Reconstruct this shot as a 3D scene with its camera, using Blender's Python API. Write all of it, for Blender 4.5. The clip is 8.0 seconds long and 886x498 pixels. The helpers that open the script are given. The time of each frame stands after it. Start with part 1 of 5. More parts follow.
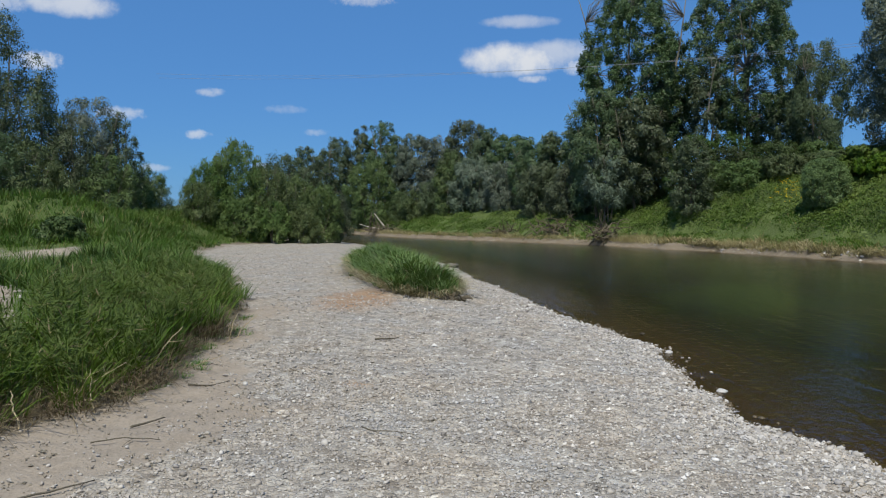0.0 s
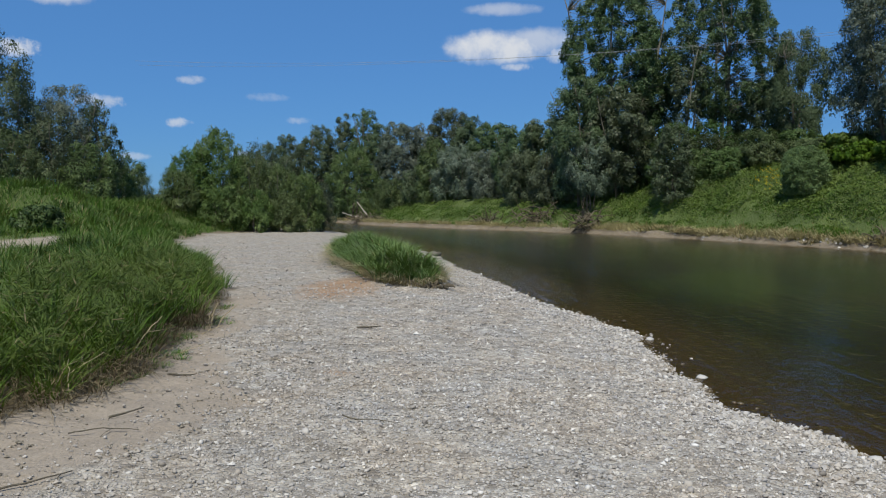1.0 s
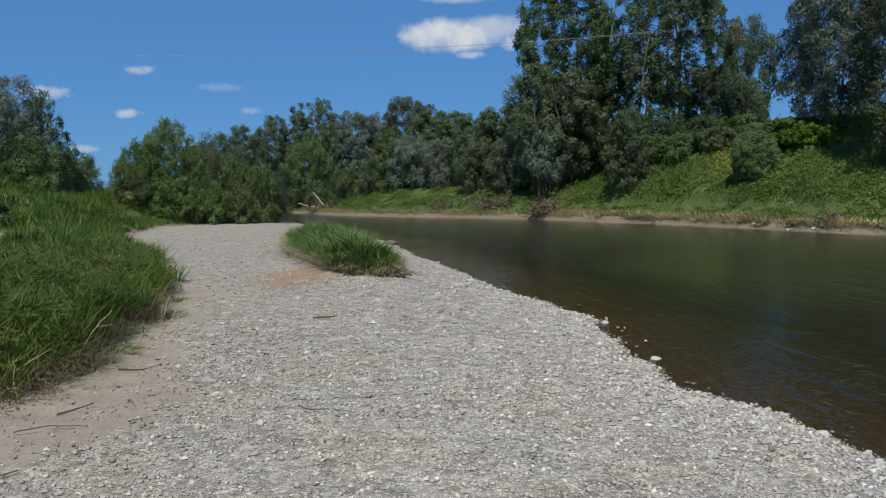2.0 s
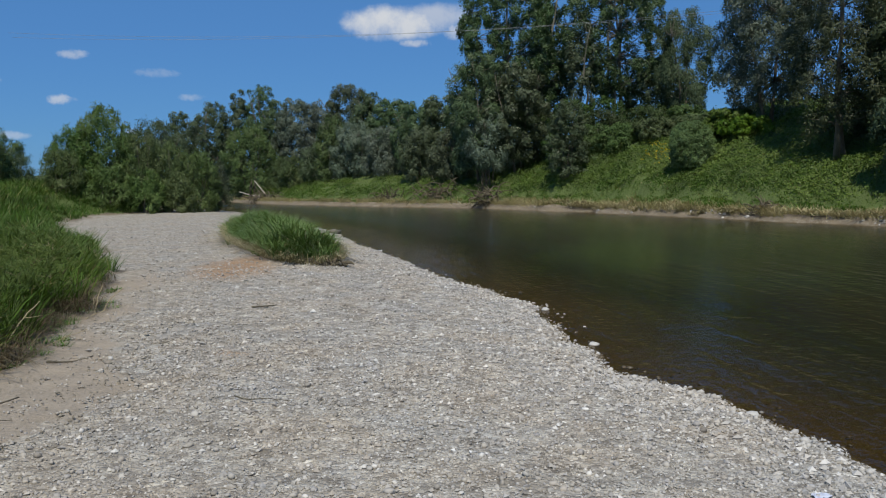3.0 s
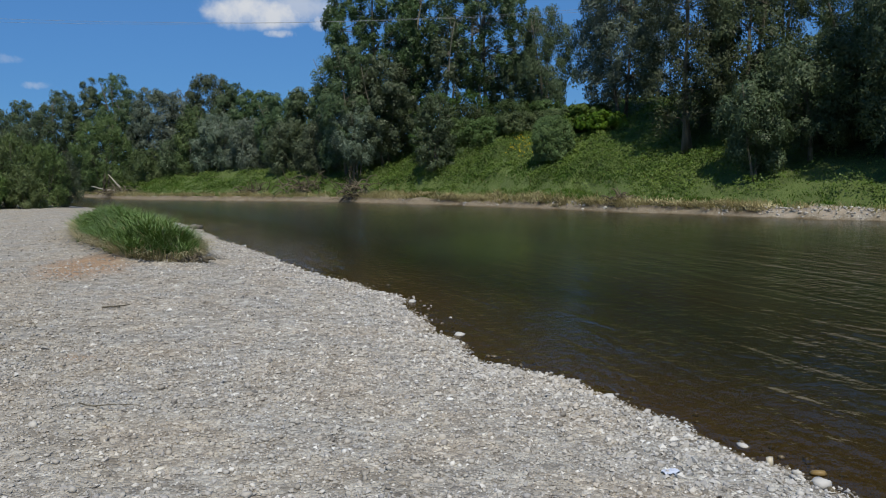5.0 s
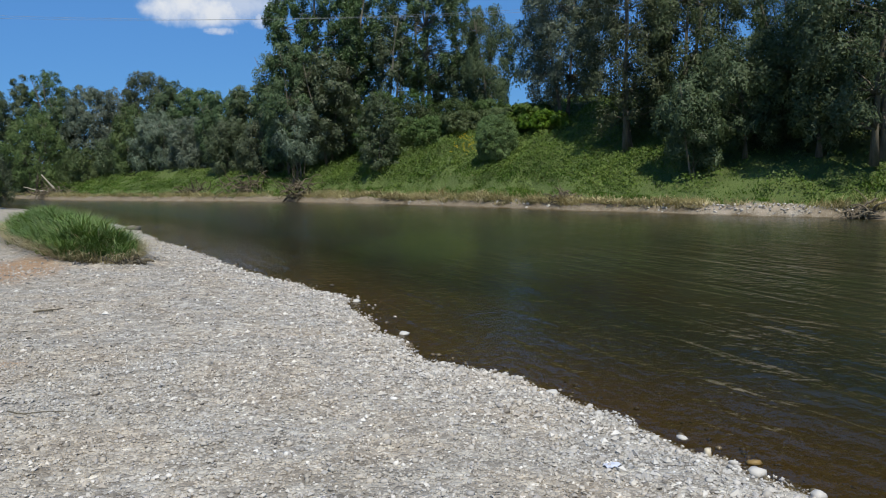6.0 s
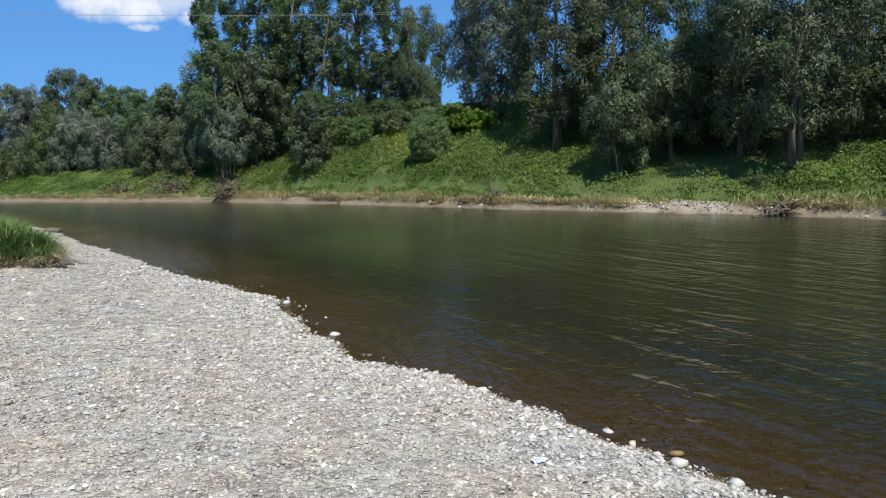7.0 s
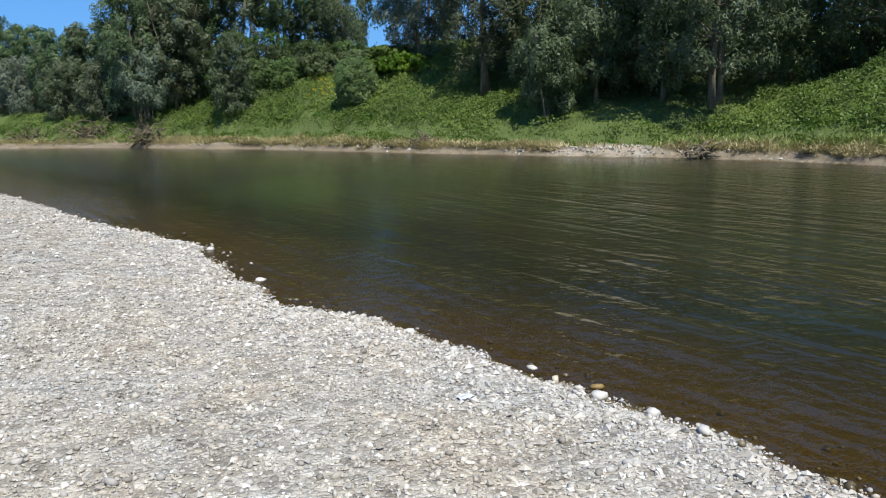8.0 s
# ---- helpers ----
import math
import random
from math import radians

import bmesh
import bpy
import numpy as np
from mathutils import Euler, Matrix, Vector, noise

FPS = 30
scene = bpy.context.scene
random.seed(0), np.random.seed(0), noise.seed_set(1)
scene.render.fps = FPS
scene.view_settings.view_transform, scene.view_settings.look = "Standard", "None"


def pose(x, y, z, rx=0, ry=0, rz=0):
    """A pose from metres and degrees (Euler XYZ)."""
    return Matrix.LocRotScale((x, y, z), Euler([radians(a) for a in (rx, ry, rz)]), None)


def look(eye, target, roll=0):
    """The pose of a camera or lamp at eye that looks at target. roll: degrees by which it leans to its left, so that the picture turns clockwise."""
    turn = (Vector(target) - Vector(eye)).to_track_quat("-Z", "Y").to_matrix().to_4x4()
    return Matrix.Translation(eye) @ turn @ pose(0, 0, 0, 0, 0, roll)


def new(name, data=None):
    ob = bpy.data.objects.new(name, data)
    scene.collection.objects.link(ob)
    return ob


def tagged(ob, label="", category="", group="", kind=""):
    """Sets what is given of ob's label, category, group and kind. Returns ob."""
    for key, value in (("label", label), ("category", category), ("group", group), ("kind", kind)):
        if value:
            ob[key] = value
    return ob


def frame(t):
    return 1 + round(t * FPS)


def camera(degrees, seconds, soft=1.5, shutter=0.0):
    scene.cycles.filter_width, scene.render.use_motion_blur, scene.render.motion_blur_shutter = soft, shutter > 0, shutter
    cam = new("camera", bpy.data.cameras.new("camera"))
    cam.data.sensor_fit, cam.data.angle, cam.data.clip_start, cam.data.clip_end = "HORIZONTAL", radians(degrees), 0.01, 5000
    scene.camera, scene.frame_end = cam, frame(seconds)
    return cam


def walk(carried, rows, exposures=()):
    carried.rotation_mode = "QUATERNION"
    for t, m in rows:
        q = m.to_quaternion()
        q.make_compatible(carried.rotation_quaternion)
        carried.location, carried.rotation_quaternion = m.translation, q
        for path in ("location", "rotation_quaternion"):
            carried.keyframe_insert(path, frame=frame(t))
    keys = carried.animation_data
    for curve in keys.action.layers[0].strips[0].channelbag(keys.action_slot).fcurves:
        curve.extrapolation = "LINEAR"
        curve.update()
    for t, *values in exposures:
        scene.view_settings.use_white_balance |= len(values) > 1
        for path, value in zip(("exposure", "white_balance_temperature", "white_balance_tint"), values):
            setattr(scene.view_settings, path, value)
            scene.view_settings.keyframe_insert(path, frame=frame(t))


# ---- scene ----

# ---------------------------------------------------------------- camera
cam = camera(58.06, 8.0, 1.1)
PATH = [
    (0, (0.000, 0.000, 1.600), (0.000, 9.991, 1.176), 0.00),
    (0.5, (0.004, 0.009, 1.597), (0.053, 9.996, 1.093), -0.25),
    (1, (0.019, 0.018, 1.594), (0.229, 10.000, 1.025), -0.11),
    (1.5, (0.036, 0.028, 1.587), (0.495, 9.997, 0.953), -0.62),
    (3, (0.097, 0.058, 1.560), (1.516, 9.919, 0.698), -0.86),
    (3.5, (0.124, 0.075, 1.552), (1.987, 9.857, 0.642), -0.84),
    (4, (0.141, 0.092, 1.545), (2.427, 9.782, 0.611), -0.84),
    (4.5, (0.156, 0.104, 1.544), (2.804, 9.701, 0.594), -0.82),
    (6, (0.198, 0.131, 1.533), (3.835, 9.393, 0.541), -1.11),
    (6.5, (0.218, 0.132, 1.527), (4.160, 9.269, 0.539), -0.97),
    (7, (0.246, 0.126, 1.525), (4.632, 9.055, 0.514), -1.21),
    (7.5, (0.267, 0.119, 1.517), (5.100, 8.806, 0.429), -1.55),
    (8, (0.277, 0.120, 1.493), (5.376, 8.552, -0.210), -1.23),
]
walk(cam, [(t, look(eye, target, roll)) for t, eye, target, roll in PATH],
     [(0.0, 0.0), (1.0, -0.06), (1.5, -0.09), (3.0, -0.18), (4.5, -0.18), (6.5, 0.25), (8.0, 0.52)])

# ---------------------------------------------------------------- sky and sun
SUN_AZIMUTH, SUN_HEIGHT = 189.0, 57.0      # clockwise from +y, degrees
to_sun = Vector((math.sin(radians(SUN_AZIMUTH)) * math.cos(radians(SUN_HEIGHT)),
                 math.cos(radians(SUN_AZIMUTH)) * math.cos(radians(SUN_HEIGHT)), math.sin(radians(SUN_HEIGHT))))
sun_data = bpy.data.lights.new("sun", "SUN")
sun_data.energy, sun_data.angle, sun_data.color = 5.0, radians(0.53), (1.0, 0.93, 0.80)
sun = new("sun", sun_data)
sun.matrix_world = look((0, 0, 60), Vector((0, 0, 60)) - to_sun)

world = bpy.data.worlds.new("summer_sky")
scene.world = world
world.use_nodes = True
wt = world.node_tree
wt.nodes.clear()


def wnode(kind, **props):
    n = wt.nodes.new(kind)
    for key, value in props.items():
        if key == "op":
            n.operation = value
        elif key == "inputs":
            for i, v in value.items():
                if isinstance(v, bpy.types.NodeSocket):
                    wt.links.new(v, n.inputs[i])
                else:
                    n.inputs[i].default_value = v
    return n


sky = wt.nodes.new("ShaderNodeTexSky")
sky.sky_type, sky.sun_disc = "NISHITA", False
sky.sun_elevation, sky.sun_rotation = radians(SUN_HEIGHT), radians(SUN_AZIMUTH)
sky.air_density, sky.dust_density, sky.ozone_density, sky.altitude = 1.0, 0.2, 2.6, 400
coord = wt.nodes.new("ShaderNodeTexCoord")
puff = wnode("ShaderNodeTexNoise", inputs={"Vector": coord.outputs["Generated"], "Scale": 34.0, "Detail": 8.0, "Roughness": 0.62})
wisp = wnode("ShaderNodeTexNoise", inputs={"Vector": coord.outputs["Generated"], "Scale": 105.0, "Detail": 7.0, "Roughness": 0.65})
# fair-weather clouds: azimuth, height (degrees), half width, half height, strength
CLOUDS = [(4.9, 10.9, 3.2, 1.0, 0.95), (8.0, 11.3, 2.4, 0.75, 0.6), (9.3, 10.3, 0.9, 0.5, 0.6), (6.45, 9.55, 1.0, 0.28, 0.6), (5.4, 13.4, 2.2, 0.42, 0.5), (-26.7, 9.7, 1.3, 0.6, 0.8),
          (-24.8, 13.3, 2.4, 0.7, 0.75), (-28.4, 13.1, 1.4, 0.6, 0.5), (-16.1, 8.35, 0.8, 0.32, 0.45), (-17.0, 5.5, 0.8, 0.3, 0.6), (-11.1, 7.35, 1.3, 0.3, 0.2), (-9.0, 5.8, 0.8, 0.25, 0.3),
          (-21.9, 6.7, 1.5, 0.42, 0.5), (-19.9, 3.2, 1.0, 0.25, 0.4), (-5.75, 14.8, 2.0, 0.4, 0.45), (-12.9, 3.35, 0.8, 0.3, 0.5)]
shade = None
for az, el, wide, high, strength in CLOUDS:
    m = Euler((radians(el), 0, radians(-az))).to_matrix()
    right, ahead, up = m.col[0], m.col[1], m.col[2]
    dots = [wnode("ShaderNodeVectorMath", op="DOT_PRODUCT", inputs={0: coord.outputs["Generated"], 1: v}) for v in (right, up, ahead)]
    u = wnode("ShaderNodeMath", op="DIVIDE", inputs={0: dots[0].outputs["Value"], 1: radians(wide)})
    v = wnode("ShaderNodeMath", op="DIVIDE", inputs={0: dots[1].outputs["Value"], 1: radians(high)})
    uu = wnode("ShaderNodeMath", op="MULTIPLY", inputs={0: u.outputs[0], 1: u.outputs[0]})
    vv = wnode("ShaderNodeMath", op="MULTIPLY_ADD", inputs={0: v.outputs[0], 1: v.outputs[0], 2: uu.outputs[0]})
    front = wnode("ShaderNodeMath", op="LESS_THAN", inputs={0: dots[2].outputs["Value"], 1: 0.0})
    far = wnode("ShaderNodeMath", op="MULTIPLY_ADD", inputs={0: front.outputs[0], 1: 9.0, 2: vv.outputs[0]})
    rim = wnode("ShaderNodeMath", op="MULTIPLY_ADD", inputs={0: (puff if wide > 2.0 else wisp).outputs["Fac"], 1: 2.7 if wide > 2.0 else 3.4, 2: -0.40 if wide > 2.0 else -1.0})
    gap = wnode("ShaderNodeMath", op="SUBTRACT", inputs={0: rim.outputs[0], 1: far.outputs[0]})
    soft = wnode("ShaderNodeMapRange", inputs={"Value": gap.outputs[0], "From Min": -0.75, "From Max": 0.95, "To Min": 0.0, "To Max": strength})
    soft.interpolation_type = "SMOOTHSTEP"
    # undersides are a little greyer
    under = wnode("ShaderNodeMapRange", inputs={"Value": v.outputs[0], "From Min": -1.0, "From Max": 0.5, "To Min": 0.72, "To Max": 1.0})
    cover = soft.outputs[0]
    if shade is None:
        shade, tone = cover, under.outputs[0]
    else:
        pick = wnode("ShaderNodeMath", op="GREATER_THAN", inputs={0: cover, 1: shade})
        mix = wt.nodes.new("ShaderNodeMix")
        for i, s in ((0, pick.outputs[0]), (2, tone), (3, under.outputs[0])):
            wt.links.new(s, mix.inputs[i])
        tone = mix.outputs[0]
        shade = wnode("ShaderNodeMath", op="MAXIMUM", inputs={0: cover, 1: shade}).outputs[0]
white = wt.nodes.new("ShaderNodeMix")
white.data_type = "RGBA"
white.inputs[6].default_value, white.inputs[7].default_value = (9.2, 10.4, 12.4, 1), (13.2, 13.6, 14.2, 1)
wt.links.new(tone, white.inputs[0])
cloudy = wt.nodes.new("ShaderNodeMix")
cloudy.data_type = "RGBA"
tinted = wt.nodes.new("ShaderNodeMix")
tinted.data_type, tinted.blend_type = "RGBA", "MULTIPLY"
tinted.inputs[0].default_value, tinted.inputs[7].default_value = 1.0, (0.68, 1.22, 1.8, 1)
wt.links.new(sky.outputs[0], tinted.inputs[6])
deep_blue = wt.nodes.new("ShaderNodeMix")
deep_blue.data_type = "RGBA"
deep_blue.inputs[0].default_value, deep_blue.inputs[7].default_value = 0.62, (1.6, 4.6, 10.6, 1)
wt.links.new(tinted.outputs[2], deep_blue.inputs[6])
wt.links.new(shade, cloudy.inputs[0]), wt.links.new(deep_blue.outputs[2], cloudy.inputs[6]), wt.links.new(white.outputs[2], cloudy.inputs[7])
back = wnode("ShaderNodeBackground", inputs={"Color": cloudy.outputs[2], "Strength": 0.056})
wt.links.new(back.outputs[0], wt.nodes.new("ShaderNodeOutputWorld").inputs[0])

# ---------------------------------------------------------------- materials


def material(name):
    mat = bpy.data.materials.new(name)
    mat.use_nodes = True
    mat.node_tree.nodes.clear()
    return mat, mat.node_tree


def add(tree, kind, settings=None, **inputs):
    """A node with its settings, and inputs that are values or sockets (underscores stand for spaces)."""
    n = tree.nodes.new(kind)
    for key, value in (settings or {}).items():
        if key == "op":
            n.operation = value
        elif key == "type":
            n.data_type = value
        elif key == "blend":
            n.blend_type = value
        elif key == "feature":
            n.feature = value
        elif key == "name":
            n.attribute_name = value
        elif key == "dims":
            n.noise_dimensions = value
    for key, value in inputs.items():
        key = int(key[1:]) if key[0] == "i" and key[1:].isdigit() else key.replace("_", " ")
        if isinstance(value, bpy.types.NodeSocket):
            tree.links.new(value, n.inputs[key])
        else:
            n.inputs[key].default_value = value
    return n


def ramp(tree, fac, *stops):
    n = tree.nodes.new("ShaderNodeValToRGB")
    tree.links.new(fac, n.inputs[0])
    while len(n.color_ramp.elements) < len(stops):
        n.color_ramp.elements.new(0.5)
    for e, (at, colour) in zip(n.color_ramp.elements, stops):
        e.position, e.color = at, (*colour, 1)
    return n.outputs[0]


def blend(tree, fac, a, b, how="MIX"):
    n = add(tree, "ShaderNodeMix", {"type": "RGBA", "blend": how})
    for i, v in ((0, fac), (6, a), (7, b)):
        if isinstance(v, bpy.types.NodeSocket):
            tree.links.new(v, n.inputs[i])
        else:
            n.inputs[i].default_value = v if i == 0 else (*v, 1)
    return n.outputs[2]


def maths(tree, op, a, b=0.0, c=0.0):
    return add(tree, "ShaderNodeMath", {"op": op}, i0=a, i1=b, i2=c).outputs[0]


def finish(tree, shader):
    tree.links.new(shader, tree.nodes.new("ShaderNodeOutputMaterial").inputs[0])


def leaf_material(name, dark, mid, light, glow, gloss=0.35, spot=None):
    """Leaves: colour varies leaf by leaf and plant by plant; thin, so light passes through."""
    mat, t = material(name)
    isle = add(t, "ShaderNodeNewGeometry").outputs["Random Per Island"]
    one = add(t, "ShaderNodeObjectInfo").outputs["Random"]
    place = add(t, "ShaderNodeTexCoord").outputs["Object"]
    patch = add(t, "ShaderNodeTexNoise", Vector=place, Scale=0.55, Detail=3.0, Roughness=0.6).outputs[0]
    key = maths(t, "MULTIPLY_ADD", isle, 0.24, maths(t, "MULTIPLY_ADD", patch, 1.6, -0.43))
    colour = ramp(t, key, (0.05, dark), (0.5, mid), (0.95, light))
    if spot:
        colour = blend(t, maths(t, "GREATER_THAN", isle, 0.965), colour, spot)
    tint = add(t, "ShaderNodeHueSaturation", Hue=maths(t, "MULTIPLY_ADD", one, 0.03, 0.485),
               Saturation=maths(t, "MULTIPLY_ADD", one, 0.25, 0.85), Value=maths(t, "MULTIPLY_ADD", one, 0.3, 0.85), Color=colour).outputs[0]
    face = add(t, "ShaderNodeBsdfPrincipled", Base_Color=tint, Roughness=0.5, Specular_IOR_Level=gloss).outputs[0]
    thin = add(t, "ShaderNodeBsdfTranslucent", Color=blend(t, 1.0, tint, glow, "MULTIPLY")).outputs[0]
    finish(t, add(t, "ShaderNodeMixShader", Fac=0.2, i1=face, i2=thin).outputs[0])
    return mat


LEAF_WILLOW = leaf_material("willow_leaf", (0.029, 0.047, 0.022), (0.066, 0.097, 0.046), (0.126, 0.164, 0.094), (1.25, 1.3, 0.9), 0.25)
LEAF_SILVER = leaf_material("silver_willow_leaf", (0.046, 0.065, 0.042), (0.106, 0.140, 0.099), (0.192, 0.229, 0.177), (1.25, 1.3, 0.9), 0.3)
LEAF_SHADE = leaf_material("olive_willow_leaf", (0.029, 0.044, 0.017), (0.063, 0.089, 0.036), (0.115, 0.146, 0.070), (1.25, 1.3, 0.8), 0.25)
LEAF_HOP = leaf_material("hop_leaf", (0.036, 0.068, 0.011), (0.078, 0.122, 0.019), (0.132, 0.176, 0.036), (1.3, 1.3, 0.4), 0.2)
LEAF_BUSH = leaf_material("bush_leaf", (0.060, 0.112, 0.036), (0.112, 0.196, 0.062), (0.175, 0.262, 0.102), (1.25, 1.3, 0.8), 0.2)
LEAF_POPLAR = leaf_material("poplar_leaf", (0.027, 0.048, 0.018), (0.064, 0.099, 0.040), (0.120, 0.164, 0.080), (1.25, 1.3, 0.9), 0.35)
LEAF_SHRUB = leaf_material("shrub_leaf", (0.035, 0.063, 0.019), (0.078, 0.126, 0.039), (0.150, 0.202, 0.075), (1.25, 1.3, 0.8), 0.22)
LEAF_SCRUB = leaf_material("scrub_leaf", (0.032, 0.060, 0.016), (0.090, 0.136, 0.043), (0.174, 0.219, 0.089), (1.25, 1.3, 0.6), 0.2)
# shade of overhanging trees put into undergrowth leaves; also a dark meadow bush
LEAF_DARK = leaf_material("dark_shade_leaf", (0.020, 0.038, 0.011), (0.050, 0.085, 0.025), (0.105, 0.150, 0.050), (1.25, 1.3, 0.6), 0.2)
LEAF_VINE = leaf_material("creeper_leaf", (0.034, 0.066, 0.011), (0.080, 0.134, 0.022), (0.145, 0.208, 0.042), (1.3, 1.3, 0.4), 0.2)
LEAF_GOLD = leaf_material("goldenrod_flower", (0.28, 0.19, 0.01), (0.45, 0.31, 0.015), (0.6, 0.45, 0.04), (1.0, 1.0, 0.5))
GRASS_GREEN = leaf_material("green_grass", (0.024, 0.052, 0.007), (0.074, 0.134, 0.018), (0.143, 0.207, 0.040), (1.3, 1.3, 0.4), 0.12, (0.25, 0.21, 0.11))
GRASS_MEADOW = leaf_material("meadow_grass", (0.026, 0.054, 0.010), (0.070, 0.130, 0.024), (0.140, 0.205, 0.050), (1.3, 1.3, 0.4), 0.15, (0.28, 0.24, 0.12))
GRASS_TUFT = leaf_material("fresh_grass", (0.042, 0.098, 0.016), (0.088, 0.192, 0.028), (0.155, 0.275, 0.052), (1.3, 1.3, 0.4), 0.3, (0.30, 0.26, 0.12))
GRASS_BANK = leaf_material("bank_grass", (0.050, 0.098, 0.017), (0.095, 0.162, 0.030), (0.170, 0.228, 0.060), (1.2, 1.2, 0.5), 0.2, (0.30, 0.26, 0.14))
GRASS_PALE = leaf_material("pale_reed", (0.090, 0.120, 0.040), (0.165, 0.195, 0.075), (0.260, 0.275, 0.130), (1.1, 1.1, 0.6), 0.15, (0.35, 0.31, 0.18))
GRASS_DEAD = leaf_material("dead_grass", (0.045, 0.035, 0.022), (0.13, 0.105, 0.062), (0.30, 0.25, 0.15), (1.0, 0.95, 0.7), 0.1)
GRASS_DRY = leaf_material("dry_grass", (0.20, 0.18, 0.085), (0.37, 0.325, 0.18), (0.55, 0.49, 0.31), (1.0, 0.95, 0.7), 0.15)


def bark_material(name, dark, light, scale):
    mat, t = material(name)
    place = add(t, "ShaderNodeTexCoord").outputs["Object"]
    stretched = add(t, "ShaderNodeMapping", Vector=place, Scale=(1.0, 1.0, 0.18)).outputs[0]
    furrow = add(t, "ShaderNodeTexNoise", Vector=stretched, Scale=scale, Detail=6.0, Roughness=0.7).outputs[0]
    stain = add(t, "ShaderNodeTexNoise", Vector=place, Scale=0.8, Detail=3.0).outputs[0]
    colour = blend(t, maths(t, "MULTIPLY", stain, 0.5), ramp(t, furrow, (0.3, dark), (0.7, light)), (0.10, 0.11, 0.06))
    bump = add(t, "ShaderNodeBump", Strength=0.7, Distance=0.03, Height=furrow).outputs[0]
    finish(t, add(t, "ShaderNodeBsdfPrincipled", Base_Color=colour, Roughness=0.85, Normal=bump).outputs[0])
    return mat


BARK = bark_material("grey_bark", (0.06, 0.05, 0.04), (0.20, 0.175, 0.14), 9.0)
BARK_PALE = bark_material("pale_bark", (0.10, 0.09, 0.075), (0.27, 0.25, 0.21), 9.0)
DRIFTWOOD = bark_material("bleached_driftwood", (0.30, 0.27, 0.22), (0.60, 0.56, 0.48), 14.0)
STICK = bark_material("dead_stick", (0.05, 0.04, 0.03), (0.16, 0.13, 0.10), 30.0)
STALK = bark_material("dry_stalk", (0.30, 0.24, 0.14), (0.50, 0.42, 0.27), 30.0)
ROOTS = bark_material("muddy_root", (0.045, 0.034, 0.024), (0.17, 0.13, 0.09), 12.0)


def stone_material(name, wet=False, washed=False):
    mat, t = material(name)
    geo = add(t, "ShaderNodeNewGeometry")
    isle = maths(t, "FRACT", maths(t, "ADD", geo.outputs["Random Per Island"], add(t, "ShaderNodeObjectInfo").outputs["Random"]))
    place = add(t, "ShaderNodeTexCoord").outputs["Object"]
    grain = add(t, "ShaderNodeTexNoise", Vector=place, Scale=55.0, Detail=5.0, Roughness=0.65).outputs[0]
    zone = add(t, "ShaderNodeTexNoise", Vector=place, Scale=0.7, Detail=3.0).outputs[0]
    colour = ramp(t, isle, (0.0, (0.11, 0.105, 0.10)), (0.12, (0.27, 0.255, 0.23)), (0.30, (0.46, 0.445, 0.41)), (0.45, (0.28, 0.28, 0.29)), (0.58, (0.42, 0.415, 0.41)),
                  (0.70, (0.46, 0.425, 0.375)), (0.80, (0.35, 0.315, 0.275)), (0.90, (0.60, 0.585, 0.55)), (1.0, (0.82, 0.81, 0.78)))
    hue = add(t, "ShaderNodeTexNoise", Vector=geo.outputs["Position"], Scale=1.1, Detail=4.0, Roughness=0.65).outputs[0]
    colour = blend(t, 1.0, colour, ramp(t, hue, (0.36, (0.955, 0.93, 0.88)), (0.5, (0.935, 0.945, 0.94)), (0.64, (0.90, 0.945, 0.99))), "MULTIPLY")
    if washed:
        colour = blend(t, 0.34, colour, (0.60, 0.59, 0.56))
    colour = blend(t, maths(t, "MULTIPLY_ADD", grain, 0.5, -0.08), colour, (0.24, 0.22, 0.19))
    colour = blend(t, maths(t, "MULTIPLY", zone, 0.35), colour, (0.36, 0.32, 0.26))
    silt = add(t, "ShaderNodeMapRange", Value=maths(t, "MULTIPLY_ADD", zone, 2.5, add(t, "ShaderNodeSeparateXYZ", Vector=geo.outputs["Position"]).outputs[0]),
               From_Min=2.7, From_Max=-1.4, To_Min=0.0, To_Max=0.42).outputs[0]
    colour = blend(t, silt, colour, (0.29, 0.262, 0.218))
    if wet:
        colour = blend(t, 1.0, colour, (0.30, 0.25, 0.16), "MULTIPLY")
    bump = add(t, "ShaderNodeBump", Strength=0.25, Distance=0.004, Height=grain).outputs[0]
    finish(t, add(t, "ShaderNodeBsdfPrincipled", Base_Color=colour, Roughness=0.35 if wet else 0.75, Specular_IOR_Level=0.4, Normal=bump).outputs[0])
    return mat


STONE = stone_material("river_pebble")
STONE_WET = stone_material("wet_pebble", True)
STONE_CLEAN = stone_material("washed_pebble", False, True)


